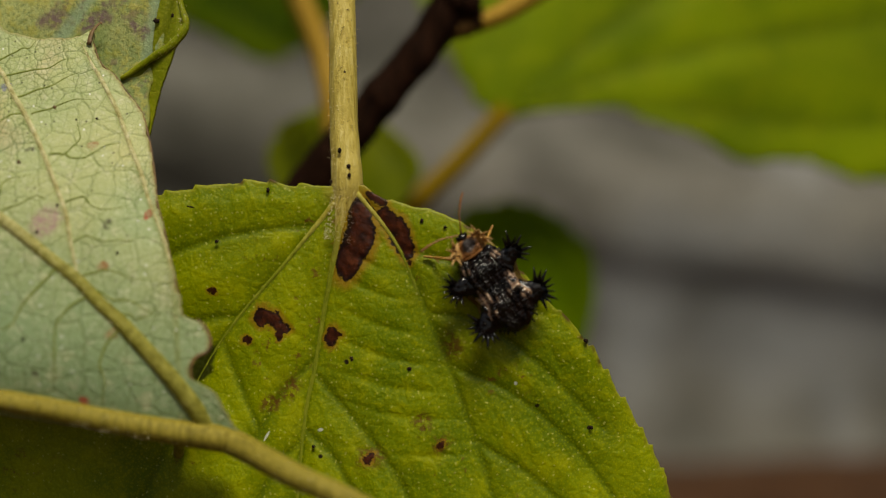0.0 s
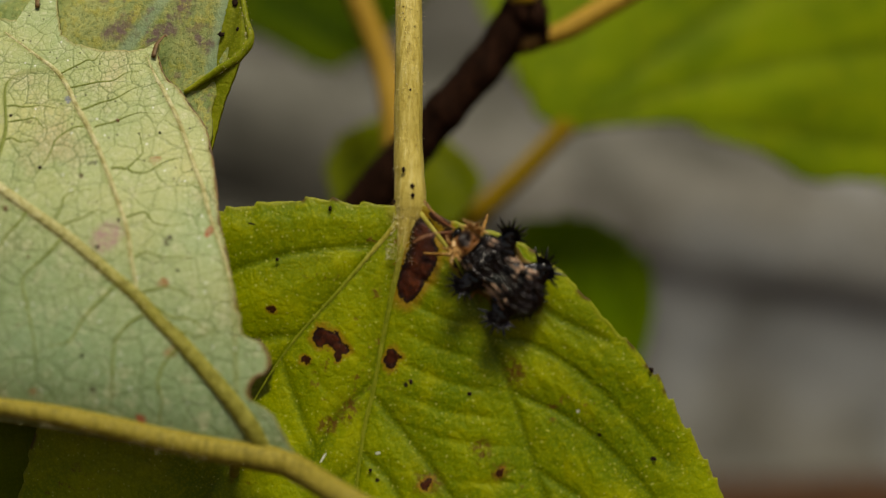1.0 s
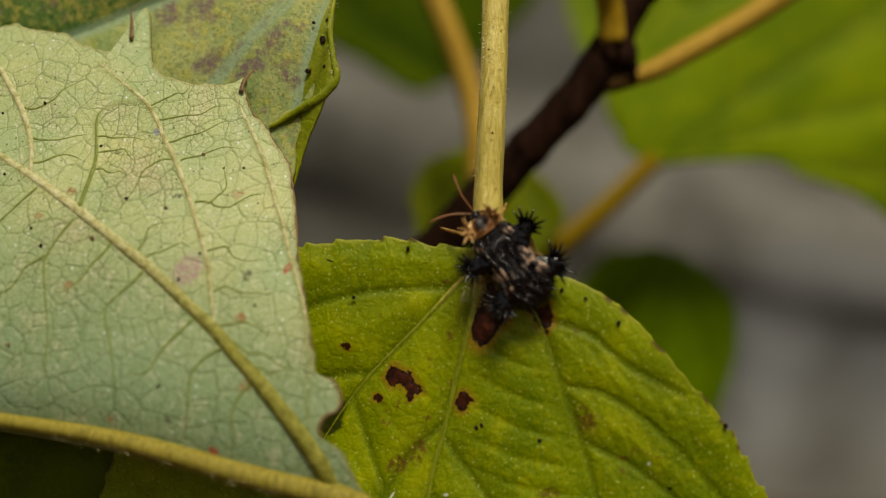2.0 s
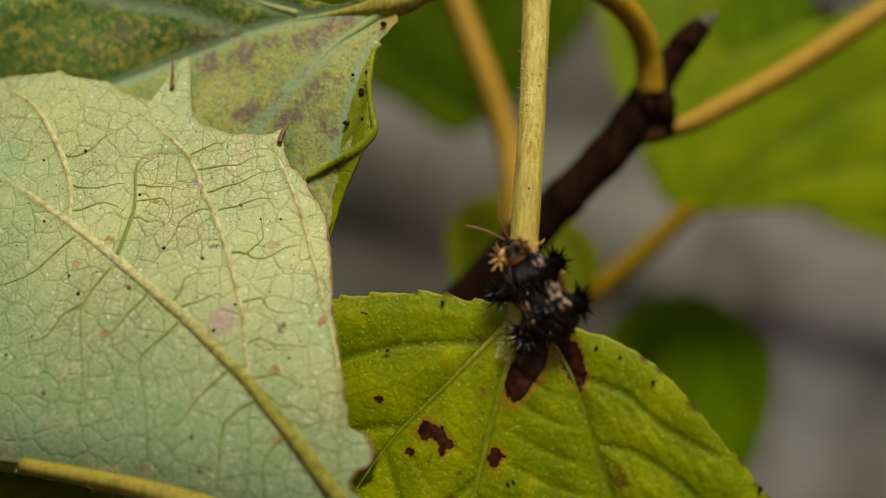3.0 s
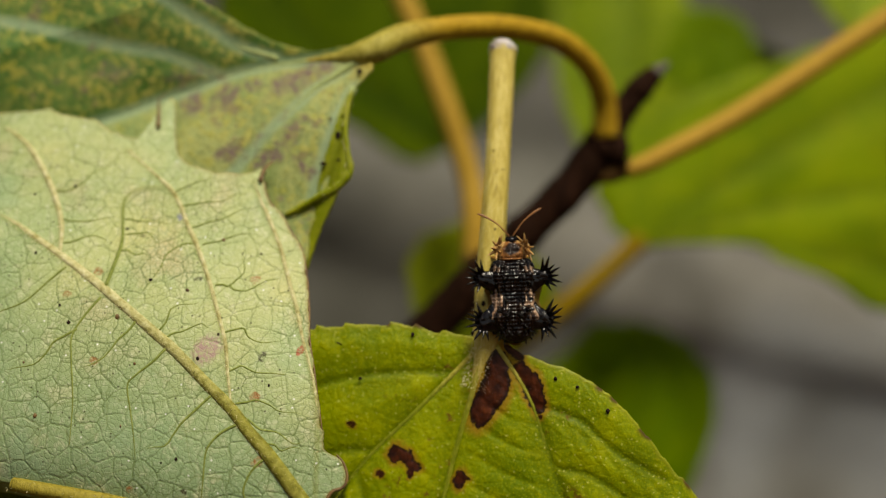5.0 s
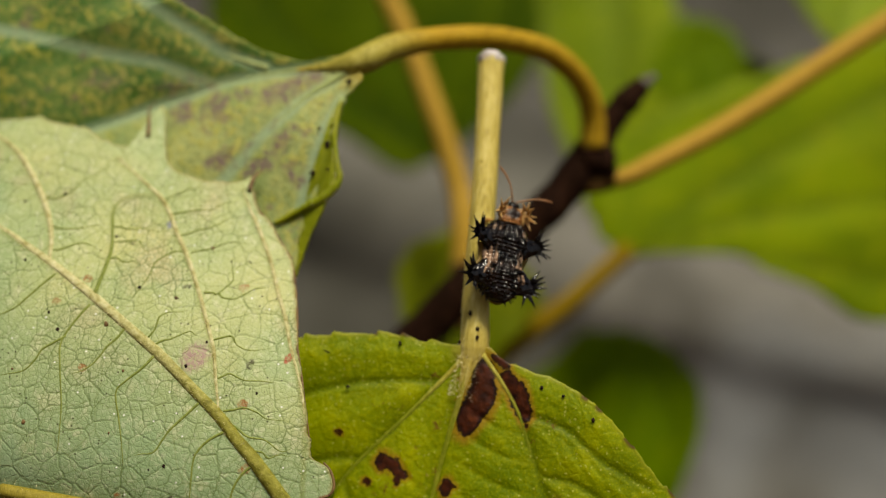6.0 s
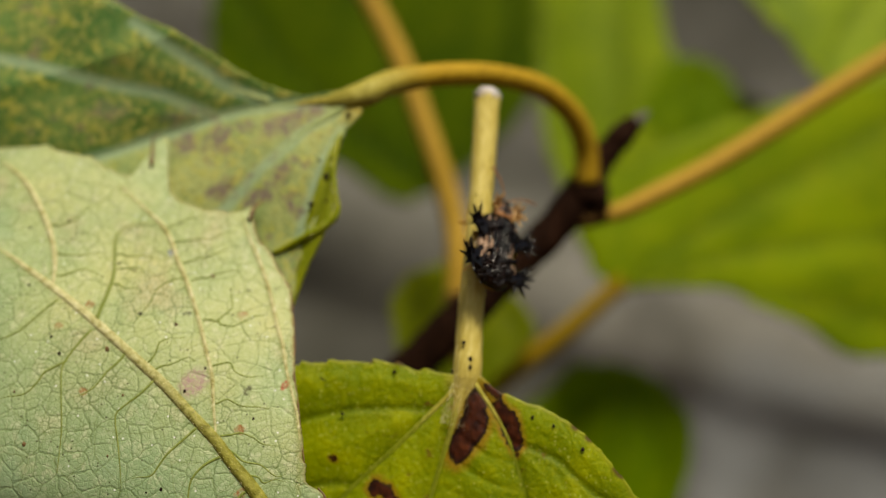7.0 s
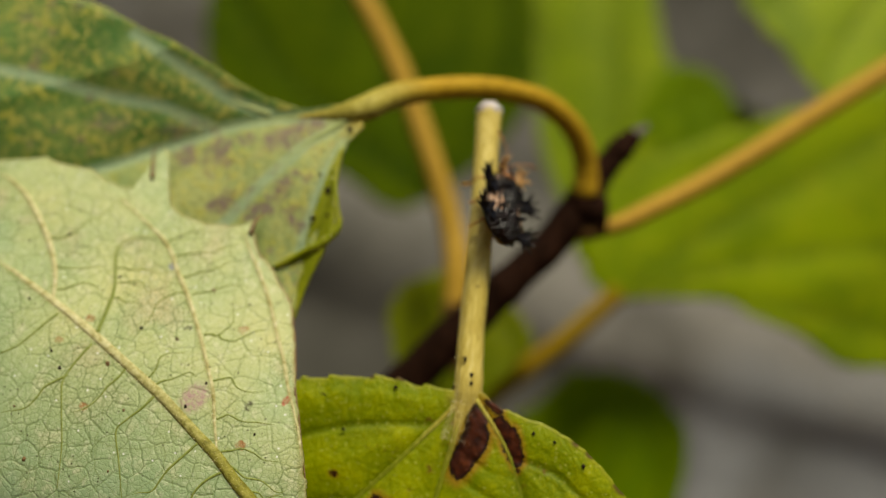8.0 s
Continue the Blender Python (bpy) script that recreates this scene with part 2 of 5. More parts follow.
def mottled_material():
    g = Graph("mottled_leaf_skin")
    # Halves differ in green; the fold's light and shade is in these tints too.
    half = g.span(g.math("ADD", g.attr("upper"), g.math("MULTIPLY", g.math("SUBTRACT", g.noise(1.2, 3), 0.5), 0.5)), -0.15, 0.25)
    low = g.mix(g.span(g.noise(0.2, 3), 0.38, 0.62), (0.25, 0.32, 0.10), (0.40, 0.43, 0.15))
    high = g.mix(g.span(g.noise(0.22, 3), 0.38, 0.62), (0.045, 0.14, 0.014), (0.13, 0.235, 0.045))
    col = g.mix(half, low, high)
    blot, fine, lump = g.noise(1.9, 5, 0.72), g.noise(4.5, 4, 0.75), g.noise(0.95, 3, 0.6)
    col = g.mix(g.math("MULTIPLY", g.span(lump, 0.52, 0.66, 0.0, 0.8), g.span(half, 0.0, 1.0, 0.6, 1.0)), col, (0.36, 0.36, 0.03))
    col = g.mix(g.math("MULTIPLY", g.span(blot, 0.47, 0.58, 0.0, 0.9), g.span(g.noise(0.25, 3), 0.38, 0.6, 0.3, 1.0)), col, (0.46, 0.42, 0.09))
    col = g.mix(g.span(fine, 0.50, 0.38, 0.0, 0.7), col, g.mix(half, (0.10, 0.15, 0.035), (0.018, 0.06, 0.008)))
    col = g.mix(g.math("MULTIPLY", g.span(g.noise(3.0, 3, 0.7), 0.56, 0.64, 0.0, 0.6), g.span(half, 0.0, 1.0, 1.0, 0.4)), col, (0.52, 0.48, 0.16))
    # Pale vein bands, with a bluish sheen mixed into their colour.
    pale = g.attr("vein")
    col = g.mix(g.span(pale, 0.15, 0.95, 0.0, 0.75), col, (0.29, 0.39, 0.23))
    scorch = g.ovals([(-11.6, -4.1, 0.9, 0.8, 20), (-9.1, -3.3, 1.0, 0.8, 70), (-7.3, -2.2, 0.6, 0.4, 20), (-4.7, -2.1, 1.3, 0.7, 20), (-2.9, -1.0, 1.1, 0.5, 30), (-8.1, -7.1, 0.8, 0.7, 0),
                      (-5.5, -7.4, 1.0, 0.6, 40), (-3.8, -5.1, 0.9, 0.5, 40), (-4.1, -6.2, 0.7, 0.4, 30), (-12.2, -1.9, 1.3, 0.6, 15), (-17.4, -2.1, 1.4, 0.6, 10), (-2.6, -8.0, 0.5, 0.7, 60)], g.wobble(1.1, 1.0))
    plum = g.math("MULTIPLY", g.span(scorch, 1.55, 0.6), g.span(g.noise(2.2, 4, 0.75), 0.40, 0.56, 0.12, 0.98))
    col = g.mix(g.math("MULTIPLY", plum, g.span(half, 0.0, 1.0, 0.95, 0.6)), col, (0.17, 0.10, 0.105))
    stray = g.math("MULTIPLY", g.span(g.noise(0.9, 5, 0.7), 0.57, 0.63), g.span(g.noise(0.12, 2), 0.44, 0.54))
    col = g.mix(g.math("MULTIPLY", stray, 0.6), col, (0.19, 0.12, 0.10))
    net = g.cells(1.3, p=g.flat(g.wobble(0.3, 1.0)))
    col = g.mix(g.span(net, 0.06, 0.0, 0.0, 0.3), col, (0.24, 0.28, 0.08))
    col = g.mix(g.math("MULTIPLY", g.attr("edge"), 0.8), col, (0.36, 0.38, 0.08))
    apex = g.vec("LENGTH", g.vec("SUBTRACT", g.flat(g.wobble(0.5, 0.9)), (0.6, 0.2, 0.0)))
    col = g.mix(g.span(apex, 2.2, 0.6, 0.0, 0.85), col, (0.36, 0.27, 0.03))
    g.bump(g.math("ADD", blot, g.math("MULTIPLY", fine, 0.5)), 0.12, 0.8)
    return g.done(col, 0.42, 0.3, 0.15, (0.22, 0.26, 0.01))


def stalk_material(name, light, mid, dark, rough=0.5, spec=0.35):
    g = Graph(name)
    streak = g.noise(1.0, 4, 0.65, p=g.vec("MULTIPLY", g.p, (4.5, 4.5, 0.35)))
    col = g.ramp(streak, (0.30, dark), (0.52, mid), (0.72, light))
    col = g.mix(g.span(g.noise(0.3, 3), 0.45, 0.7, 0.0, 0.5), col, mid)
    col = g.mix(g.span(g.noise(2.2, 4, 0.7), 0.66, 0.74, 0.0, 0.55), col, tuple(0.35 * c for c in dark))
    g.bump(g.math("ADD", streak, g.math("MULTIPLY", g.noise(5.0, 3), 0.4)), 0.12, 0.8)
    return g.done(col, rough, spec)


def side_vein_material(name, start):
    """Olive near the leaf's base, straw-coloured from so many millimetres out."""
    g = Graph(name)
    streak = g.noise(1.0, 4, 0.65, p=g.vec("MULTIPLY", g.p, (2.2, 2.2, 2.2)))
    out = g.span(g.vec("DOT_PRODUCT", g.wobble(1.5, 0.3), (-1.0, 0.0, 0.0)), start - 12.0, start)
    olive = g.ramp(streak, (0.32, (0.13, 0.12, 0.012)), (0.52, (0.23, 0.215, 0.03)), (0.72, (0.34, 0.31, 0.07)))
    straw = g.ramp(streak, (0.32, (0.27, 0.24, 0.07)), (0.52, (0.46, 0.425, 0.20)), (0.72, (0.62, 0.58, 0.36)))
    col = g.mix(out, olive, straw)
    col = g.mix(g.span(g.noise(2.4, 4, 0.7), 0.64, 0.72, 0.0, 0.6), col, (0.11, 0.075, 0.02))
    g.bump(g.math("ADD", streak, g.math("MULTIPLY", g.noise(5.0, 3), 0.4)), 0.12, 0.8)
    return g.done(col, 0.6, 0.2)


def rooted_material(name, root, rest, reach):
    """A streaked skin whose tint changes within so many millimetres of the thing's base. root, rest: dark, middle and light."""
    g = Graph(name)
    streak = g.noise(1.0, 4, 0.65, p=g.vec("MULTIPLY", g.p, (3.0, 3.0, 1.2)))
    near = g.span(g.vec("LENGTH", g.wobble(0.4, 0.8)), reach, 0.3 * reach)
    tints = [g.ramp(streak, (0.32, a), (0.52, b), (0.72, c)) for a, b, c in (root, rest)]
    col = g.mix(near, tints[1], tints[0])
    g.bump(g.math("ADD", streak, g.math("MULTIPLY", g.noise(5.0, 3), 0.4)), 0.10, 0.8)
    return g.done(col, 0.55, 0.2)


def plain_material(name, a, b, scale, rough=0.5, spec=0.5, bump_mm=0.05, coat=0.0, through=0.0):
    g = Graph(name)
    n = g.noise(scale, 4, 0.65)
    col = g.ramp(n, (0.3, a), (0.7, b))
    g.bump(n, bump_mm)
    return g.done(col, rough, spec, through, b, coat)


def wing_case_material():
    g = Graph("beetle_wing_case")
    n = g.noise(1.1, 4, 0.6)
    dark = g.ramp(n, (0.35, (0.001, 0.0008, 0.0006)), (0.75, (0.014, 0.005, 0.002)))
    amber = g.ramp(g.noise(2.5, 3), (0.3, (0.11, 0.055, 0.03)), (0.7, (0.50, 0.33, 0.22)))
    spots = g.span(g.noise(2.2, 3, 0.65), 0.36, 0.48)
    col = g.mix(g.math("MULTIPLY", g.span(g.math("MULTIPLY", g.attr("pale"), g.span(n, 0.25, 0.55)), 0.18, 0.6), spots), dark, amber)
    g.bump(g.noise(2.5, 2, 0.5), 0.05, 0.6)
    return g.done(col, 0.13, 0.34)


def chest_material():
    g = Graph("beetle_chest")
    mid = g.vec("LENGTH", g.vec("MULTIPLY", g.vec("SUBTRACT", g.wobble(0.2, 2.0), (2.95, 0.0, 0.0)), (2.2, 1.9, 0.0)))
    amber = g.ramp(g.noise(3.0, 4, 0.7), (0.3, (0.10, 0.035, 0.008)), (0.7, (0.40, 0.17, 0.045)))
    col = g.mix(g.span(mid, 1.1, 0.7), amber, (0.022, 0.014, 0.012))
    g.bump(g.noise(5.0, 4, 0.7), 0.10)
    return g.done(col, 0.28, 0.4)


def concrete_material():
    g = Graph("weathered_concrete")
    a, b = g.noise(0.02, 5, 0.6), g.noise(0.25, 5, 0.7)
    col = g.ramp(a, (0.30, (0.048, 0.046, 0.037)), (0.5, (0.086, 0.081, 0.068)), (0.7, (0.16, 0.152, 0.132)))
    col = g.mix(g.span(b, 0.4, 0.7, 0.0, 0.4), col, (0.08, 0.075, 0.07))
    col = g.mix(g.span(g.noise(0.012, 3, p=g.vec("MULTIPLY", g.p, (1.6, 1.0, 0.5))), 0.58, 0.68, 0.0, 0.6), col, (0.24, 0.245, 0.255))
    cloud = g.noise(0.06, 4, 0.6)
    col = g.mix(g.span(cloud, 0.50, 0.66, 0.0, 0.45), col, (0.20, 0.19, 0.17))
    col = g.mix(g.span(cloud, 0.48, 0.34, 0.0, 0.5), col, (0.045, 0.042, 0.034))
    streak = g.ovals([(42.0, -8.0, 30.0, 13.0, 80), (85.0, -12.0, 34.0, 26.0, 10), (66.0, 8.0, 30.0, 10.0, -10)], g.wobble(14.0, 0.06))
    col = g.mix(g.span(streak, 1.3, 0.3, 0.0, 0.65), col, (0.255, 0.265, 0.275))
    # Skylight on the ledge, put into the colour as a lighter, broken band.
    ledge_light = g.span(g.vec("DOT_PRODUCT", g.wobble(9.0, 0.06), (0.17, 0.0, 1.0)), 2.0, 20.0)
    ledge_light = g.math("MULTIPLY", ledge_light, g.span(g.vec("DOT_PRODUCT", g.wobble(9.0, 0.06), (0.17, 0.0, 1.0)), 44.0, 28.0))
    col = g.mix(g.math("MULTIPLY", ledge_light, g.span(g.noise(0.03, 4, 0.6), 0.34, 0.62, 0.05, 0.9)), col, (0.218, 0.204, 0.176))
    # A broad darker oval over the wall's left part.
    dark_oval = g.ovals([(-75.0, 0.0, 85.0, 60.0, 5)], g.wobble(16.0, 0.02))
    col = g.mix(g.span(dark_oval, 1.15, 0.6, 0.0, 0.6), col, (0.052, 0.051, 0.039))
    g.bump(b, 1.2, 0.7)
    return g.done(col, 0.88, 0.25)


def soil_material():
    g = Graph("reddish_soil")
    col = g.ramp(g.noise(0.06, 6, 0.7), (0.3, (0.035, 0.014, 0.006)), (0.55, (0.08, 0.034, 0.012)), (0.75, (0.13, 0.065, 0.03)))
    g.bump(g.noise(0.4, 5, 0.7), 2.0)
    return g.done(col, 0.9, 0.2)


GREEN_STAINS = [(0.75, -2.1, 1.4, 0.7, 84), (0.8, -3.2, 1.4, 0.95, 76), (0.2, -4.5, 1.3, 0.78, 74), (1.15, -1.6, 0.6, 0.5, 140),
                (2.5, -2.05, 0.8, 0.55, 125), (3.15, -2.9, 1.15, 0.62, 114), (3.6, -3.75, 0.8, 0.52, 100), (1.85, -0.85, 0.7, 0.3, 150),
                (-5.2, -7.95, 0.62, 0.5, 80), (-4.6, -8.0, 0.7, 0.45, -20), (-4.0, -8.6, 0.6, 0.36, -20), (-4.1, -9.0, 0.2, 0.4, 0),
                (-0.9, -9.2, 0.62, 0.45, 70), (-0.5, -9.0, 0.35, 0.2, 0), (-6.1, -9.4, 0.34, 0.28, 0),
                (-8.1, -6.4, 0.24, 0.2, 0), (1.35, -16.5, 0.4, 0.26, 30), (5.7, -15.6, 0.3, 0.16, 40),
                (3.85, -4.75, 0.16, 0.16, 0)]
M_GREEN = green_leaf_material("green_leaf_skin", (0.128, 0.19, 0.0006), (0.255, 0.305, 0.0008), (0.46, 0.45, 0.002), GREEN_STAINS)
M_ROLLED = green_leaf_material("rolled_leaf_skin", (0.20, 0.24, 0.004), (0.30, 0.33, 0.008), (0.44, 0.42, 0.03), (), False)
M_UNDER = underside_material()
M_MOTTLED = mottled_material()
# Sunlit and shaded tones of one leaf green, put into the base colours.
M_BACK = green_leaf_material("sunlit_tone_leaf_skin", (0.11, 0.175, 0.001), (0.19, 0.265, 0.002), (0.29, 0.33, 0.005), (), False, 0.06)
M_SHADE = green_leaf_material("shaded_tone_leaf_skin", (0.038, 0.078, 0.001), (0.08, 0.13, 0.001), (0.135, 0.165, 0.003), (), False, 0.06)
M_LEAF_VEIN = rooted_material("leaf_vein", ((0.26, 0.22, 0.02), (0.36, 0.31, 0.045), (0.46, 0.41, 0.09)), ((0.13, 0.16, 0.004), (0.205, 0.225, 0.010), (0.28, 0.285, 0.025)), 6.0)
M_ARCH = rooted_material("arching_stalk", ((0.20, 0.18, 0.02), (0.33, 0.28, 0.045), (0.44, 0.38, 0.09)), ((0.25, 0.145, 0.005), (0.39, 0.235, 0.010), (0.49, 0.315, 0.02)), 7.0)
M_TAN = stalk_material("tan_stalk", (0.48, 0.30, 0.045), (0.37, 0.22, 0.022), (0.24, 0.135, 0.01), 0.55, 0.16)
M_NET = stalk_material("dark_net_vein", (0.25, 0.28, 0.07), (0.185, 0.22, 0.045), (0.12, 0.15, 0.025), 0.6, 0.15)
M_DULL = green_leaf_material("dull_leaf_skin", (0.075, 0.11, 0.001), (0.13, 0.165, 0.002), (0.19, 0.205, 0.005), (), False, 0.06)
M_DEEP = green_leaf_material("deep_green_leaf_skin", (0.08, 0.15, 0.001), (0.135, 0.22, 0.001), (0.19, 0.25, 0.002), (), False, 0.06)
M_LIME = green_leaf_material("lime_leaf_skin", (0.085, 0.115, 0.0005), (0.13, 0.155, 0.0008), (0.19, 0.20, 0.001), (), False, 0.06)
M_SOFT_VEIN = stalk_material("soft_green_vein", (0.38, 0.42, 0.16), (0.31, 0.36, 0.13), (0.24, 0.29, 0.09), 0.5, 0.25)
M_SIDE_VEIN = side_vein_material("olive_and_straw_vein", 19.0)
M_PALE_VEIN = side_vein_material("straw_vein", 4.0)
M_PALE_STALK = stalk_material("olive_stalk", (0.36, 0.29, 0.05), (0.25, 0.20, 0.024), (0.14, 0.11, 0.012), 0.6, 0.2)
M_STALK = stalk_material("straw_yellow_stalk", (0.61, 0.51, 0.17), (0.51, 0.40, 0.085), (0.33, 0.24, 0.03))
M_FOOT = stalk_material("stalk_foot", (0.17, 0.09, 0.02), (0.09, 0.045, 0.010), (0.04, 0.02, 0.005), 0.7, 0.1)
M_DIM = stalk_material("dull_ochre_stalk", (0.26, 0.17, 0.003), (0.20, 0.125, 0.0015), (0.13, 0.08, 0.001), 0.6, 0.08)
M_TWIG = stalk_material("dark_bark", (0.060, 0.024, 0.012), (0.015, 0.0055, 0.0022), (0.005, 0.0018, 0.0008), 0.8, 0.06)
M_CUT = plain_material("dried_cut", (0.35, 0.27, 0.24), (0.75, 0.71, 0.70), 1.6, 0.75, 0.3, 0.2)
M_GREY = plain_material("grey_broken_wood", (0.05, 0.04, 0.035), (0.20, 0.18, 0.16), 1.6, 0.8, 0.1, 0.2)
M_HAIR = plain_material("straw_hair", (0.55, 0.48, 0.25), (0.7, 0.62, 0.36), 1.0, 0.6, 0.3, 0.0)
M_SPECK = plain_material("black_speck", (0.008, 0.005, 0.004), (0.035, 0.02, 0.012), 3.0, 0.8, 0.08)
M_BROWN = plain_material("withered_brown", (0.07, 0.034, 0.010), (0.22, 0.125, 0.035), 1.5, 0.6)
M_WING = wing_case_material()
M_BLACK = plain_material("beetle_black", (0.001, 0.0008, 0.0008), (0.004, 0.002, 0.0015), 2.0, 0.14, 0.36, 0.04)
M_AMBER = plain_material("beetle_amber", (0.34, 0.15, 0.025), (0.62, 0.36, 0.09), 2.5, 0.35, 0.5, 0.03, 0.0, 0.3)
M_RIM = plain_material("beetle_rim", (0.14, 0.075, 0.012), (0.40, 0.26, 0.05), 1.6, 0.3, 0.3, 0.05, 0.0, 0.6)
M_CREAM = plain_material("beetle_cream_lobe", (0.28, 0.12, 0.025), (0.66, 0.41, 0.15), 2.0, 0.3, 0.5, 0.03, 0.0, 0.25)
M_CHEST = chest_material()
M_FEELER = plain_material("beetle_feeler", (0.17, 0.06, 0.018), (0.34, 0.15, 0.045), 2.0, 0.45)
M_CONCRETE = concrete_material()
M_SOIL = soil_material()


# ---- mesh helpers ----
def mesh(name, verts, faces, smooth=True, attrs=()):
    """A mesh from millimetres."""
    me = bpy.data.meshes.new(name)
    me.from_pydata((np.asarray(verts, float) * SIZE).tolist(), [], faces)
    me.update()
    if smooth:
        me.shade_smooth()
    for key, values in attrs:
        me.attributes.new(key, "FLOAT", "POINT").data.foreach_set("value", np.asarray(values, np.float32))
    return me


def part(name, me, material, parent, label="", kind=""):
    ob = new(name, me)
    if material and not me.materials:
        me.materials.append(material)
    ob.parent = parent
    return tagged(ob, label, kind=kind)


def thing(name, base, label, category, group="", kind=""):
    ob = new(name)
    ob.empty_display_size = 0.004
    ob.matrix_world = Matrix.Translation(at(*base))
    return tagged(ob, label, category, group, kind)


def spline(points, n, closed=False):
    """n places along a smooth line through the given ones."""
    p = np.asarray(points, float)
    k = len(p) if closed else len(p) - 1
    s = np.linspace(0, k, n, endpoint=not closed)
    i = np.minimum(s.astype(int), k - 1)
    f = (s - i)[:, None]
    if closed:
        a, b, c, d = (p[(i + o) % len(p)] for o in (-1, 0, 1, 2))
    else:
        q = np.vstack([2 * p[0] - p[1], p, 2 * p[-1] - p[-2]])
        a, b, c, d = (q[i + o] for o in (0, 1, 2, 3))
    return 0.5 * (2 * b + (c - a) * f + (2 * a - 5 * b + 4 * c - d) * f**2 + (3 * b - a - 3 * c + d) * f**3)


def tube(points, radii, n=40, sides=14, ridges=0, ridge=0.0, lumpy=0.0, seed=0, flat=1.0):
    """Verts and faces of a closed tube along a smooth line, with lengthwise ridges and lumps."""
    rng = np.random.default_rng(seed)
    c = spline(points, n)
    r = np.interp(np.linspace(0, 1, n), np.linspace(0, 1, len(radii)), radii)
    if lumpy:
        r = r * (1 + lumpy * np.convolve(rng.normal(size=n + 4), np.ones(5) / 5, "valid"))
    tang = np.gradient(c, axis=0)
    tang /= np.linalg.norm(tang, axis=1, keepdims=True)
    side = np.cross(tang[0], (0.3, 1, 0.2))
    verts = []
    for k in range(n):
        side = side - tang[k] * (side @ tang[k])
        side /= np.linalg.norm(side)
        up = np.cross(tang[k], side)
        a = np.arange(sides) * 2 * np.pi / sides
        w = 1 + ridge * np.cos(ridges * a + 0.3 * np.sin(k * 0.2))
        verts.append(c[k] + r[k] * w[:, None] * (np.cos(a)[:, None] * side + flat * np.sin(a)[:, None] * up))
    verts = np.concatenate(verts)
    faces = [(k * sides + j, k * sides + (j + 1) % sides, (k + 1) * sides + (j + 1) % sides, (k + 1) * sides + j)
             for k in range(n - 1) for j in range(sides)]
    faces += [tuple(range(sides))[::-1], tuple((n - 1) * sides + j for j in range(sides))]
    return verts, faces


def vein_distance(x, z, lines):
    """The distance in the leaf's plane to the nearest line, less the line's own weight."""
    best = np.full(len(x), 1e3)
    for line in lines:
        for (ax, az), (bx, bz) in zip(line[:-1], line[1:]):
            dx, dz = bx - ax, bz - az
            f = np.clip(((x - ax) * dx + (z - az) * dz) / (dx * dx + dz * dz + 1e-9), 0, 1)
            best = np.minimum(best, np.hypot(x - ax - f * dx, z - az - f * dz))
    return best


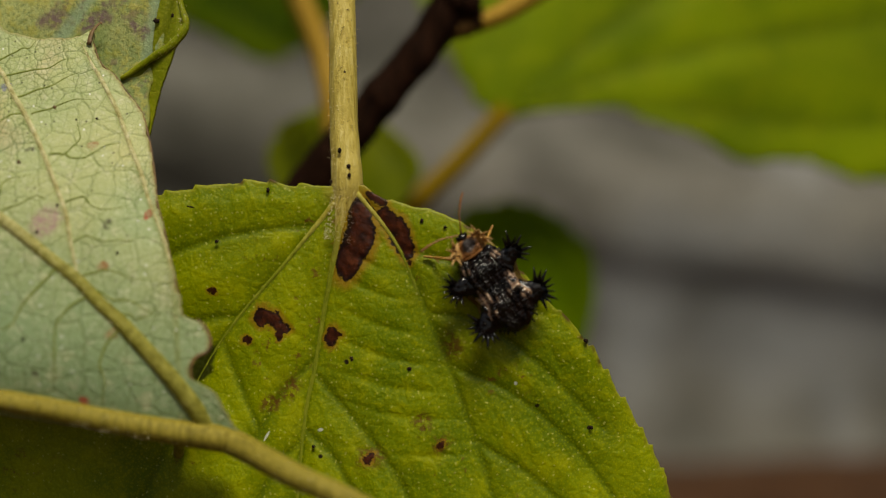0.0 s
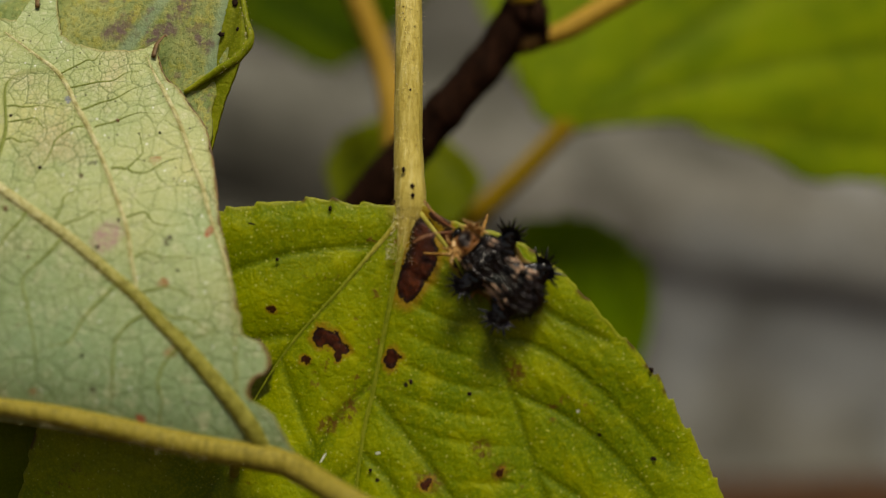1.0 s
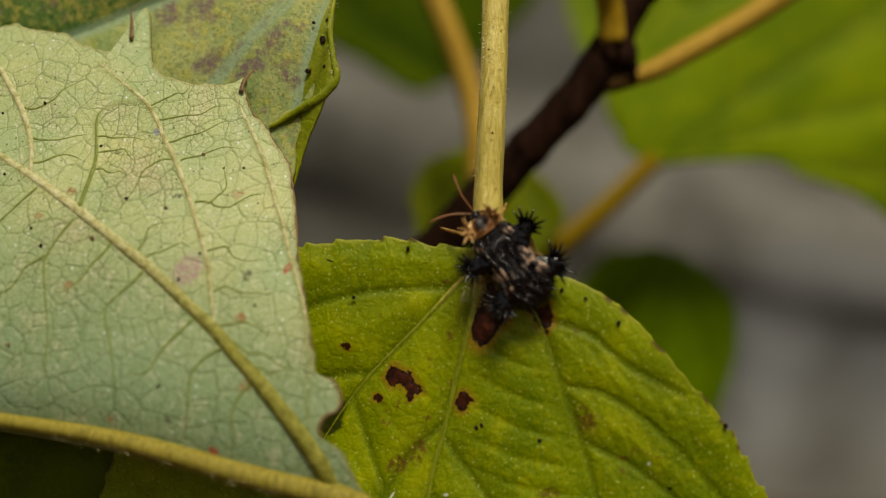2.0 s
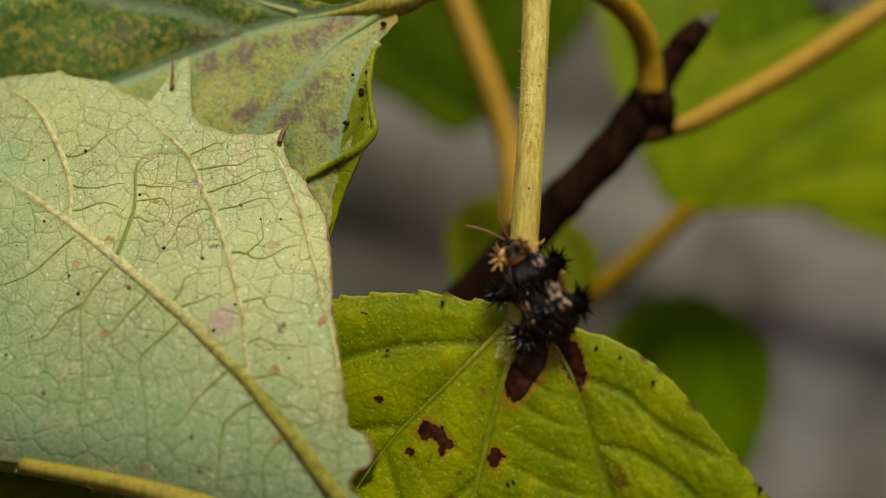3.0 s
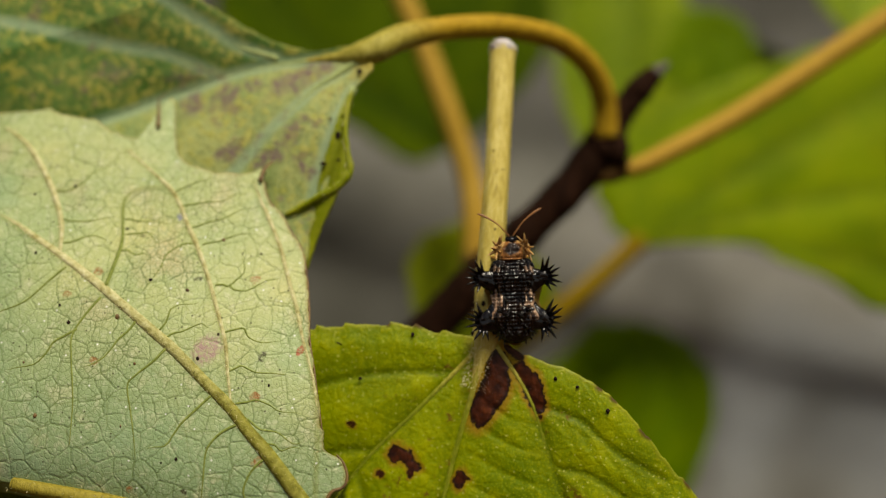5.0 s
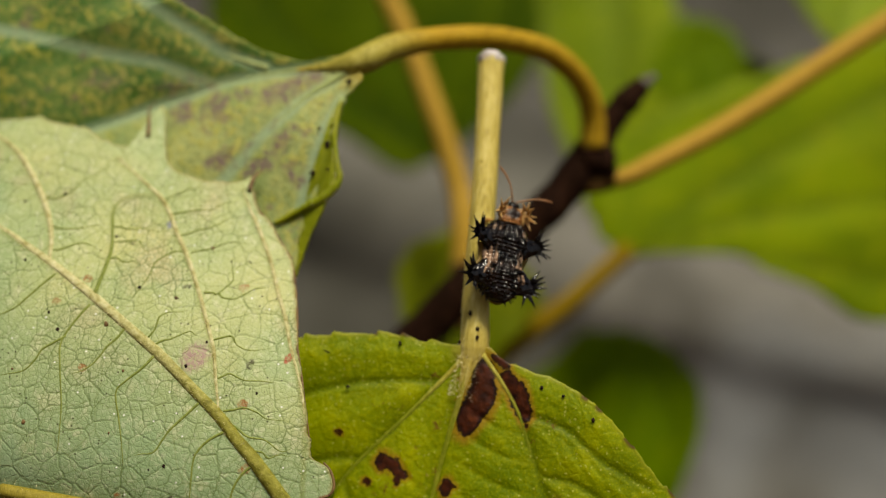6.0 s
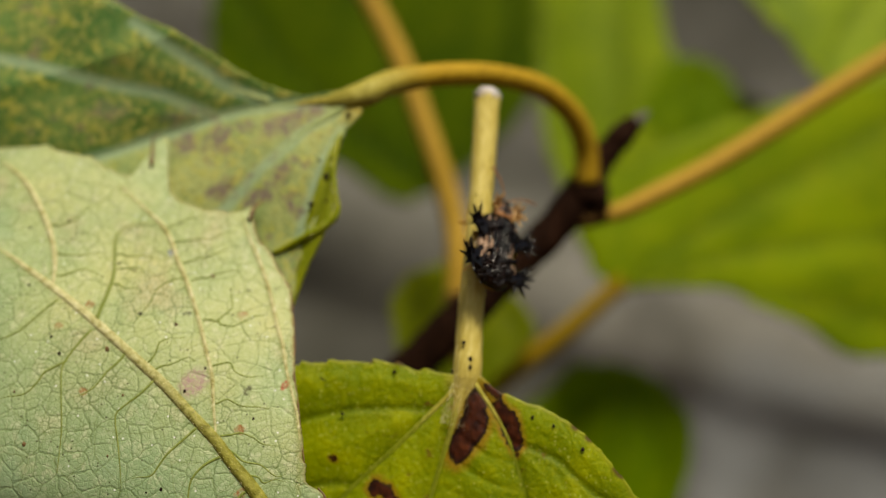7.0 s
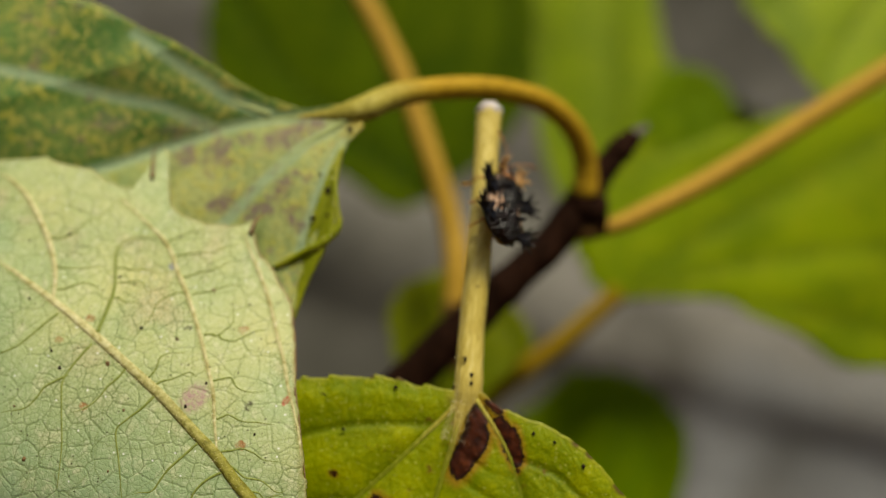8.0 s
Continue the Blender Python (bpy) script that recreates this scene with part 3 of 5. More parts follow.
def blade(name, parent, base, centre, outline, surface, veins, material, angles=720, rings=130, thick=0.22,
          teeth=(0.0, 2.0), groove=0.25, width=0.35, puff=0.25, puff_width=1.6, ragged=0.0, seed=1, label="", minor=(), upper=None):
    """A leaf's blade over the plan's x, z: rings round its centre, veins pressed in (groove > 0) or raised, and puffed between them."""
    rng = np.random.default_rng(seed)
    line = spline(outline, 2400, True)
    rel = line - np.asarray(centre)
    th = np.unwrap(np.arctan2(rel[:, 1], rel[:, 0]))
    if th[-1] < th[0]:
        th, rel, line = th[::-1], rel[::-1], line[::-1]
    arc = np.r_[0, np.cumsum(np.linalg.norm(np.diff(line, axis=0), axis=1))]
    amp, period = teeth
    saw = (arc / period + 0.25 * np.sin(arc * 0.37) + 0.15 * np.sin(arc * 1.1)) % 1.0
    rad = np.linalg.norm(rel, axis=1)
    rad = rad + amp * (saw**1.6 - 0.4) * (0.7 + 0.5 * np.sin(arc * 0.21))
    rough = np.convolve(rng.normal(size=2400 + 8), np.ones(9) / 9, "valid")
    rad = rad + ragged * rough
    grid = np.linspace(th[0], th[0] + 2 * np.pi, angles, endpoint=False)
    order = np.argsort(th, kind="stable")
    r = np.interp(grid, th[order], rad[order], period=2 * np.pi)
    steps = np.linspace(0, 1, rings + 1)[1:] ** 0.8
    x = np.r_[centre[0], (centre[0] + steps[:, None] * r * np.cos(grid)).ravel()]
    z = np.r_[centre[1], (centre[1] + steps[:, None] * r * np.sin(grid)).ravel()]
    rho = np.r_[0, np.repeat(steps, angles)]
    d = vein_distance(x, z, [spline(v, 14) for v in veins])
    vein = np.exp(-(d / width) ** 2)
    near = np.exp(-((d / 1.0) ** 2))
    if minor:
        d2 = vein_distance(x, z, [spline(v, 9) for v in minor])
        vein = np.maximum(vein, 0.34 * np.exp(-(d2 / (0.7 * width)) ** 2))
        d = np.minimum(d, d2 + 1.25)
    y = surface(x, z) + groove * vein - puff * (1 - np.exp(-(d / puff_width) ** 2)) * np.clip((1 - rho) * 25, 0, 1)
    edge = np.clip((rho - 0.988) / 0.010, 0, 1)
    count = len(x)
    front = np.stack([x, y, z], 1)
    back = front + (0, thick, 0)
    verts = np.concatenate([front, back]) - np.asarray(base)
    faces = []
    for s in (0, count):
        flip = s > 0
        for j in range(angles):
            tri = (s, s + 1 + j, s + 1 + (j + 1) % angles)
            faces.append(tri if flip else tri[::-1])
        for k in range(rings - 1):
            o = s + 1 + k * angles
            for j in range(angles):
                m = (j + 1) % angles
                quad = (o + j, o + angles + j, o + angles + m, o + m)
                faces.append(quad if flip else quad[::-1])
    o = 1 + (rings - 1) * angles
    for j in range(angles):
        m = (j + 1) % angles
        faces.append((o + j, o + m, count + o + m, count + o + j))
    side = upper(x, z) if upper else np.zeros(count)
    me = mesh(name, verts, faces, True, (("vein", np.tile(vein, 2)), ("edge", np.tile(edge, 2)), ("near", np.tile(near, 2)), ("upper", np.tile(side, 2))))
    return part("blade", me, material, parent, label)


def waves(x, z, seed, size=0.3):
    """Gentle unevenness of a leaf."""
    rng = np.random.default_rng(seed)
    out = 0.0
    for _ in range(7):
        a, k, p = rng.uniform(0, math.pi), rng.uniform(0.15, 0.6), rng.uniform(0, 6.28)
        out = out + np.sin(k * (np.cos(a) * x + np.sin(a) * z) + p) * (0.2 / k) ** 0.7
    return size * out / 2.2


def vein_part(parent, base, line, surface, radii, material, lift=0.0, n=30, name="vein", sides=8, seed=0, label=""):
    """A vein lying on a leaf: x, z places laid on its surface."""
    p = spline(line, n)
    y = surface(p[:, 0], p[:, 1]) - lift
    pts = np.stack([p[:, 0], y, p[:, 1]], 1) - np.asarray(base)
    v, f = tube(pts, radii, n, sides, 0, 0, 0.05, seed)
    return part(name, mesh(name, v, f), material, parent, label)


def bristles(parent, places, normals, length, radius, seed, base, material=None, droop=0.3):
    """Fine hairs standing on a stalk or vein."""
    rng = np.random.default_rng(seed)
    verts, faces = [], []
    for p, n in zip(places, normals):
        d = n + rng.normal(0, droop, 3)
        d /= np.linalg.norm(d)
        a = np.cross(d, (0.2, 0.5, 0.9))
        a /= np.linalg.norm(a)
        b = np.cross(d, a)
        o = len(verts)
        q = p - np.asarray(base)
        for k in range(3):
            w = 2 * math.pi * k / 3
            verts.append(q + radius * (math.cos(w) * a + math.sin(w) * b))
        verts.append(q + d * length * rng.uniform(0.5, 1.2))
        faces += [(o, o + 1, o + 3), (o + 1, o + 2, o + 3), (o + 2, o, o + 3)]
    return part("hairs", mesh("hairs", verts, faces, False), material or M_HAIR, parent, kind="stuff")


def hairs_along(parent, base, pts, radius, count, length, seed, front=True):
    """Hairs scattered round a line of places."""
    rng = np.random.default_rng(seed)
    c = spline(pts, 200)
    tang = np.gradient(c, axis=0)
    places, normals = [], []
    for _ in range(count):
        k = rng.integers(0, 200)
        t = tang[k] / np.linalg.norm(tang[k])
        s = np.cross(t, (0, 1, 0))
        s /= np.linalg.norm(s)
        u = np.cross(s, t)
        w = rng.uniform(0, 2 * math.pi)
        nrm = math.cos(w) * s + math.sin(w) * u
        if front and nrm[1] > 0.4:
            nrm = -nrm
        places.append(c[k] + nrm * radius * 0.95)
        normals.append(nrm)
    return bristles(parent, places, normals, length, 0.018, seed, base)


def pebble(size, seed, squash=0.5):
    """A small uneven lump."""
    bm = bmesh.new()
    bmesh.ops.create_icosphere(bm, subdivisions=2, radius=1)
    v = np.array([q.co[:] for q in bm.verts])
    f = [tuple(q.index for q in g.verts) for g in bm.faces]
    bm.free()
    rng = np.random.default_rng(seed)
    v = v * (1 + 0.18 * rng.normal(size=(len(v), 1))) * (size, size * squash, size * rng.uniform(0.8, 1.4))
    return v, f


# ---- ground and wall ----
def make_ground():
    n = 60
    s = np.linspace(-1, 1, n)
    s = np.sign(s) * (np.abs(s) ** 5 * 60000 + np.abs(s) * 500)
    gx, gy = np.meshgrid(s, s + 300)
    near = np.exp(-((gx / 600) ** 2 + ((gy - 250) / 600) ** 2))
    gz = np.array([noise.noise((a * 0.02, b * 0.02, 0.0)) * 4 for a, b in zip(gx.ravel(), gy.ravel())]).reshape(n, n) * near - 48
    faces = [(j * n + i, j * n + i + 1, (j + 1) * n + i + 1, (j + 1) * n + i) for j in range(n - 1) for i in range(n - 1)]
    v = np.stack([gx.ravel(), gy.ravel(), gz.ravel() + 48], 1)
    ground = new("ground", mesh("ground", v, faces))
    ground.data.materials.append(M_SOIL)
    tagged(ground, "bare reddish-brown soil below the plant", "soil", kind="structure")


def make_wall():
    """A weathered concrete wall with a rounded ledge, which slopes down along its length."""
    ledge = [(330, -130), (330, -20), (329.5, -4), (328, 1), (325.5, 6), (324, 13), (324, 21), (326, 28), (331, 34), (342, 40), (352, 50), (354, 120), (356, 420), (520, 425), (520, -130)]
    prof = spline(ledge, 120, True)
    m, n = len(prof), 60
    xs = np.linspace(-900, 900, n * 3)
    verts = []
    for x in xs:
        drop = -0.17 * x
        for y, z in prof:
            q = noise.noise((x * 0.02, y * 0.02, z * 0.02)) * 3 + noise.noise((x * 0.09, y * 0.09, z * 0.09)) * 1.0
            verts.append((x, y + q, z + drop + 7 + q * 0.5))
    faces = [(k * m + j, k * m + (j + 1) % m, (k + 1) * m + (j + 1) % m, (k + 1) * m + j) for k in range(len(xs) - 1) for j in range(m)]
    faces += [tuple(range(m)), tuple((len(xs) - 1) * m + j for j in range(m))[::-1]]
    wall = new("wall_north", mesh("wall_north", np.array(verts), faces))
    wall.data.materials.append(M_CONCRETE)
    wall.location = (0, 0, LIFT)
    tagged(wall, "weathered grey concrete wall with a rounded ledge", "wall", kind="structure")


make_ground()
make_wall()


# ---- green leaf with the cut stalk ----
GREEN_BASE = (-8.2, 75.0, 5.2)


def green_surface(x, z):
    x, z = np.asarray(x, float), np.asarray(z, float)
    return 74.6 + waves(x, z, 3, 0.3) + 0.011 * np.clip(np.asarray(x) + 3, 0, None) ** 2 + 0.004 * np.clip(-20 - np.asarray(z), 0, None) ** 2


def make_green_leaf():
    leaf = thing("green_leaf", GREEN_BASE, "yellow-green toothed leaf with brown scars, hanging from a cut stalk", "leaf", "leaves of the plant")
    outline = [(-7.5, 5.3), (-5.9, 4.4), (-1.8, 3.2), (1.0, 1.3), (3.6, -1.4), (6.4, -4.3), (8.4, -7.5), (10.3, -10.7), (11.7, -14.2),
               (12.6, -21), (11.5, -32), (5, -45), (-5, -57), (-14, -63), (-20, -55), (-29, -40), (-33, -24), (-31, -10), (-27, 0), (-23, 4.2),
               (-19.6, 4.7), (-17.3, 5.1), (-13.9, 5.5), (-11.1, 5.2), (-9.0, 5.2)]
    mid = [(-8.4, 4.9), (-8.7, 2.1), (-9.4, -1.4), (-10.1, -5.5), (-10.9, -10), (-11.8, -22), (-13, -42), (-14, -60)]
    right = [(-7.6, 4.8), (-5.2, 1.7), (-3.5, -2.1), (-1.8, -6.2), (-0.7, -9.6), (0.9, -15), (1.5, -26), (-1, -42)]
    left = [(-8.3, 4.9), (-9.0, 4.0), (-12.1, 0.3), (-15.6, -3.8), (-18.5, -9), (-22, -18), (-23, -32)]
    upper_left = [(-10.4, 2.7), (-13.9, 2.4), (-18.4, 1.2), (-24, -2)]
    branches = [[(-2.0, -5.7), (1.9, -7.5), (5.7, -10.9), (8.8, -15.0)], [(-3.3, -2.6), (-0.5, -3.0), (3.2, -5.5), (7.4, -9.7)],
                [(-4.9, 1.2), (-2.0, 0.6), (0.5, -1.2), (3.6, -2.6)], [(-0.6, -10.2), (3.0, -12.5), (6.5, -16), (9.5, -20)],
                [(-10.2, -6.2), (-8.1, -8.6), (-5.4, -12), (-3.9, -15)], [(-10.0, -5.2), (-12.2, -7.5), (-14.2, -11)],
                [(-10.8, -9.6), (-9.0, -11.3), (-7.0, -15)], [(-10.9, -10.2), (-12.6, -12), (-14.5, -16)],
                [(-14.6, -2.7), (-17.0, -3.0), (-20, -4.2)], [(-15.8, -4.2), (-14.6, -7.2), (-13.4, -10)]]
    cross = []
    for a in np.linspace(0.14, 0.9, 9):
        p, q = spline(mid[:6], 100)[int(a * 99)], spline(right[:6], 100)[min(99, int(a * 99 + 6))]
        cross.append([tuple(p), tuple((p + q) / 2 + (0.4, -0.6)), tuple(q)])
    pairs = ((branches[1], branches[0]), (branches[0], branches[3]), (branches[2], branches[1]))
    for (p0, *_, p1), (q0, *_, q1) in pairs:
        for a in (0.2, 0.36, 0.52, 0.68, 0.84):
            p, q = np.array(p0) * (1 - a) + np.array(p1) * a, np.array(q0) * (1 - a) + np.array(q1) * a
            cross.append([tuple(p), tuple((p + q) / 2 + (0.35, 0.25)), tuple(q)])
    for a in np.linspace(0.15, 0.85, 6):
        p, q = spline(left[:5], 100)[int(a * 99)], spline(mid[:6], 100)[int(a * 99)]
        cross.append([tuple(p), tuple((p + q) / 2 + (-0.3, -0.7)), tuple(q)])
    for a in (0.25, 0.5, 0.75):
        x = -10.4 - a * 9
        cross.append([(x, 2.6 - a * 0.9), (x - 0.4, 3.8), (x - 0.3, 5.0)])
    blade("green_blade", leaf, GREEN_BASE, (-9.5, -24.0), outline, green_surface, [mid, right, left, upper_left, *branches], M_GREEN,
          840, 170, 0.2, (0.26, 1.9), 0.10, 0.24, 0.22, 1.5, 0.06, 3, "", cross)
    vein_part(leaf, GREEN_BASE, mid, green_surface, (0.40, 0.24, 0.19, 0.17, 0.15, 0.13, 0.1, 0.05), M_LEAF_VEIN, -0.19, 60, "midrib", 10, 1)
    vein_part(leaf, GREEN_BASE, right, green_surface, (0.24, 0.19, 0.15, 0.11, 0.10, 0.09, 0.07, 0.04), M_LEAF_VEIN, -0.235, 60, "vein", 8, 2)
    vein_part(leaf, GREEN_BASE, left, green_surface, (0.32, 0.22, 0.17, 0.13, 0.11, 0.09, 0.05), M_LEAF_VEIN, -0.20, 50, "vein", 8, 3)
    for k, line in enumerate([upper_left, *branches]):
        vein_part(leaf, GREEN_BASE, line, green_surface, (0.06, 0.04, 0.03, 0.015), M_LEAF_VEIN, -0.15, 24, "vein", 6, k + 5)
    # stalk, with its dried cut end
    root = [(-8.75, float(green_surface(-8.75, 1.8)) + 0.30, 1.8), (-8.6, float(green_surface(-8.6, 2.8)) + 0.38, 2.8),
            (-8.4, float(green_surface(-8.4, 3.9)) + 0.50, 3.9), (-8.25, float(green_surface(-8.25, 4.9)) + 0.58, 4.9)]
    line = [*root, (-8.22, 75.1, 5.9), (-8.45, 75.6, 9), (-8.6, 76.4, 14.9), (-8.9, 77.7, 20), (-9.2, 79.0, 24.6)]
    pts = np.array(line) - GREEN_BASE
    v, f = tube(pts, (0.22, 0.46, 0.72, 0.96, 0.95, 0.87, 0.82, 0.82, 0.90), 140, 28, 9, 0.035, 0.02, 4)
    stalk = part("stalk", mesh("stalk", v, f), M_STALK, leaf, "straw-yellow ribbed stalk")
    end = np.array([(-9.19, 78.97, 24.45), (-9.22, 79.05, 24.9), (-9.24, 79.1, 25.25)]) - GREEN_BASE
    v, f = tube(end, (0.92, 0.86, 0.55), 12, 18, 5, 0.05, 0.12, 6)
    part("cut_end", mesh("cut_end", v, f), M_CUT, stalk, "dried whitish cut end")
    hairs_along(stalk, GREEN_BASE, line, 0.84, 1100, 0.26, 8)
    for k, (x, z, s) in enumerate(((-8.55, 7.25, 0.17), (-8.0, 6.3, 0.17), (-7.95, 5.75, 0.14), (-9.05, 5.35, 0.13), (-8.3, 12.1, 0.09), (-8.9, 17.2, 0.08))):
        v, f = pebble(s, k, 0.5)
        part("speck", mesh("speck", v * (0.75, 0.75, 0.85) + (x + 8.2, (73.98 + max(0, z - 5) * 0.115) - 75.0, z - 5.2), f), M_SPECK, stalk)
    vein_part(leaf, GREEN_BASE, [(-18.5, 4.05), (-17.8, 3.95), (-17.2, 3.85), (-16.6, 4.0)], green_surface, (0.02, 0.05, 0.05, 0.02), M_SPECK, 0.07, 14, "scratch", 6, 2)
    rng = np.random.default_rng(14)
    for k, (x, z) in enumerate(((-12.9, 4.9), (-3.6, 3.0), (-0.2, 1.3), (6.3, -4.3), (-4.4, -5.9), (-7.9, -5.3), (6.6, -9.6), (-10.2, -10.6), (-16.0, 1.8), (-2.2, 2.6))):
        v, f = pebble(rng.uniform(0.08, 0.13), k + 20, 0.6)
        part("speck", mesh("speck", v + (x + 8.2, float(green_surface(x, z)) - 0.2 - 75.0, z - 5.2), f), M_SPECK, leaf)


make_green_leaf()

# ---- pale leaf, seen from below ----
PALE_BASE = (-14.5, 69.3, -10.9)
PALE_MID = [(-14.0, -9.9), (-15.3, -9.5), (-17.8, -9.1), (-20.9, -8.5), (-24.0, -7.8), (-27.2, -7.2), (-30.4, -6.8), (-36, -6.4), (-45, -6.2), (-58, -6.0), (-78, -7)]


def pale_surface(x, z):
    x, z = np.asarray(x, float), np.asarray(z, float)
    rib = np.interp(-x, [-q[0] for q in PALE_MID], [q[1] for q in PALE_MID])
    above = np.clip(z - rib, 0, None)
    below = np.clip(rib - z, 0, None)
    bowl = 69.6 + waves(x, z, 5, 0.3) + 0.0112 * above**2 - 0.42 * above * np.exp(-above / 6.0) + 2.2 * below
    return bowl + 0.012 * np.clip(-x - 36, 0, None) ** 1.5 + 0.10 * np.clip(x + 28, 0, None)


def make_pale_leaf():
    leaf = thing("pale_leaf", PALE_BASE, "pale green leaf underside with raised veins and a torn edge", "leaf", "leaves of the plant")
    low_edge = [(-13.6, -9.6), (-14.3, -8.7), (-14.8, -7.6), (-15.3, -6.8), (-16.4, -6.3), (-16.6, -5.6), (-16.3, -4.9), (-15.7, -4.6), (-15.5, -4.0),
                (-15.8, -3.2), (-16.3, -2.7), (-17.0, -2.6)]
    side_edge = [(-17.3, -1.5), (-17.9, 0.6), (-18.4, 2.3), (-19.0, 4.1), (-19.4, 6.0), (-20.0, 8.2), (-20.6, 9.7), (-21.7, 11.1), (-22.3, 11.9), (-23.3, 12.8), (-23.9, 14.1)]
    torn_edge = [(-24.1, 15.0), (-24.8, 14.6), (-25.9, 14.4), (-28.0, 14.5), (-29.8, 15.2), (-30.2, 15.9), (-30.8, 17.6), (-31.3, 19.3), (-31.8, 19.3),
                 (-32.5, 17.6), (-32.9, 16.4), (-34.2, 16.5), (-36.4, 17.4), (-38.6, 17.6), (-39.7, 18.0), (-40.7, 17.7)]
    far_edge = [(-42.7, 17.4), (-52, 15), (-66, 9), (-80, -7), (-62, -7.2), (-46, -7.4), (-35.3, -7.7), (-24, -9.2), (-17.5, -10.4), (-14.2, -10.6)]
    outline = low_edge + side_edge + torn_edge + far_edge
    v1 = [(-15.7, -9.0), (-16.5, -7.6), (-17.8, -5.9), (-19.3, -4.2), (-20.6, -2.8), (-21.7, -1.8), (-23.0, -0.5), (-24.8, 0.9), (-27.1, 2.7), (-29.4, 4.2),
          (-32.0, 5.8), (-34.8, 7.4), (-37.7, 8.9), (-40.5, 10.2), (-50, 13.5)]
    v2 = [(-22.9, -0.5), (-23.5, 1.6), (-24.0, 3.4), (-24.8, 5.1), (-25.6, 6.7), (-26.5, 8.3), (-27.4, 9.7), (-28.2, 10.8), (-28.9, 11.9), (-29.9, 13.0), (-31.2, 13.9), (-33.4, 15.4)]
    v3 = [(-35.7, 7.9), (-36.1, 9.6), (-36.8, 11.1), (-37.8, 12.6), (-39.1, 14.1), (-40.4, 15.3), (-42.2, 16.3)]
    v4 = [(-17.2, -5.9), (-17.4, -3.4), (-17.6, -1.5), (-18.1, 0.9), (-18.7, 2.5), (-19.4, 4.0), (-20.1, 5.8), (-20.9, 7.4), (-21.7, 9.2), (-22.4, 10.5), (-23.2, 11.8), (-24.0, 13.0), (-24.6, 14.1)]
    v5 = [(-32.2, 6.0), (-32.0, 8.1), (-32.0, 9.2), (-32.3, 10.4), (-32.6, 11.7), (-32.4, 12.4), (-31.6, 12.9), (-30.1, 13.1)]
    lower = [(-17.5, -9.6), (-19.6, -12.4), (-24, -15.5), (-32, -19)]
    # veins that run down from the side vein to the midrib
    drops = [[(-35.1, 7.2), (-36.5, 5.5), (-38.4, 4.2), (-42, 2.5)], [(-32.3, 5.5), (-33.3, 3.5), (-33.2, 1.5), (-32.5, -2.4), (-32.5, -5.9)],
             [(-29.7, 4.2), (-30.5, 3.0), (-31.3, 1.8), (-33.1, 1.0)], [(-27.5, 2.7), (-28.5, 1.5), (-29.4, 0.3), (-28.6, -2.4), (-27.9, -6.4)],
             [(-24.2, 0.2), (-25.8, -1.6), (-26.5, -2.9), (-28.3, -3.6)], [(-22.4, -1.4), (-24.0, -2.8), (-24.1, -4.7), (-24.1, -7.3)],
             [(-20.4, -3.2), (-21.4, -4.4), (-21.3, -6.2), (-21.4, -8.0)], [(-33.3, 3.4), (-34.6, 2.4), (-35.6, 1.1), (-38, 0.2)]]
    # cross veins between the side veins
    ties = [[(-29.0, 11.8), (-27.2, 12.2), (-25.5, 12.9), (-24.3, 13.4)], [(-28.2, 10.4), (-26.8, 10.9), (-25.2, 11.8), (-23.7, 12.4)], [(-26.8, 9.4), (-25.8, 9.8), (-24.4, 10.3), (-22.4, 10.4)],
            [(-27.3, 9.4), (-28.5, 8.9), (-29.1, 7.6), (-30.2, 5.0)], [(-25.4, 6.9), (-24.5, 7.0), (-24.0, 8.0), (-24.2, 10.0)], [(-24.5, 7.0), (-23.6, 6.7), (-22.4, 7.4), (-20.8, 7.9)],
            [(-24.2, 4.0), (-23.0, 4.3), (-21.8, 3.6), (-19.6, 4.0)], [(-23.4, 1.7), (-22.7, 2.0), (-20.8, 1.7), (-18.5, 1.9)], [(-22.7, -0.2), (-21.4, 0.1), (-19.9, -0.4), (-17.9, -0.6)]]
    links = [[(-29.6, 12.7), (-28.0, 13.7), (-26.8, 14.2)], [(-37.4, 12.2), (-35.7, 12.6), (-35.2, 13.5), (-33.6, 14.6)], [(-32.3, 10.6), (-30.9, 10.6), (-28.4, 10.6)],
             [(-36.3, 10.3), (-34.3, 10.4), (-32.3, 10.9)], [(-32.0, 9.6), (-30.5, 9.8), (-29.2, 8.8)], [(-31.9, 8.5), (-29.5, 8.3)], [(-28.1, 3.8), (-27.8, 5.0), (-27.2, 5.5), (-25.4, 6.1)],
             [(-27.6, 3.4), (-26.2, 4.2), (-24.7, 4.4)], [(-35.9, 8.7), (-33.9, 9.2), (-32.2, 8.9)], [(-20.6, -2.4), (-19.6, -2.6), (-17.7, -2.4)], [(-22.2, -0.9), (-20.9, -1.5), (-18.9, -2.2), (-17.8, -1.8)]]
    cross = drops + ties + links
    blade("pale_blade", leaf, PALE_BASE, (-37.0, 1.0), outline, pale_surface, [PALE_MID, v1, v2, v3, v4, v5, lower], M_UNDER,
          840, 150, 0.2, (0.12, 2.6), -0.04, 0.22, 0.0, 1.2, 0.10, 7)
    rib = [(x, float(pale_surface(x, z)) - 0.25, z) for x, z in PALE_MID]
    stalk_line = [(4.0, 64.5, -17.6), (-2.5, 66.0, -14.7), (-7.2, 67.3, -12.5), (-10.6, 68.3, -11.2), *rib[:8]]
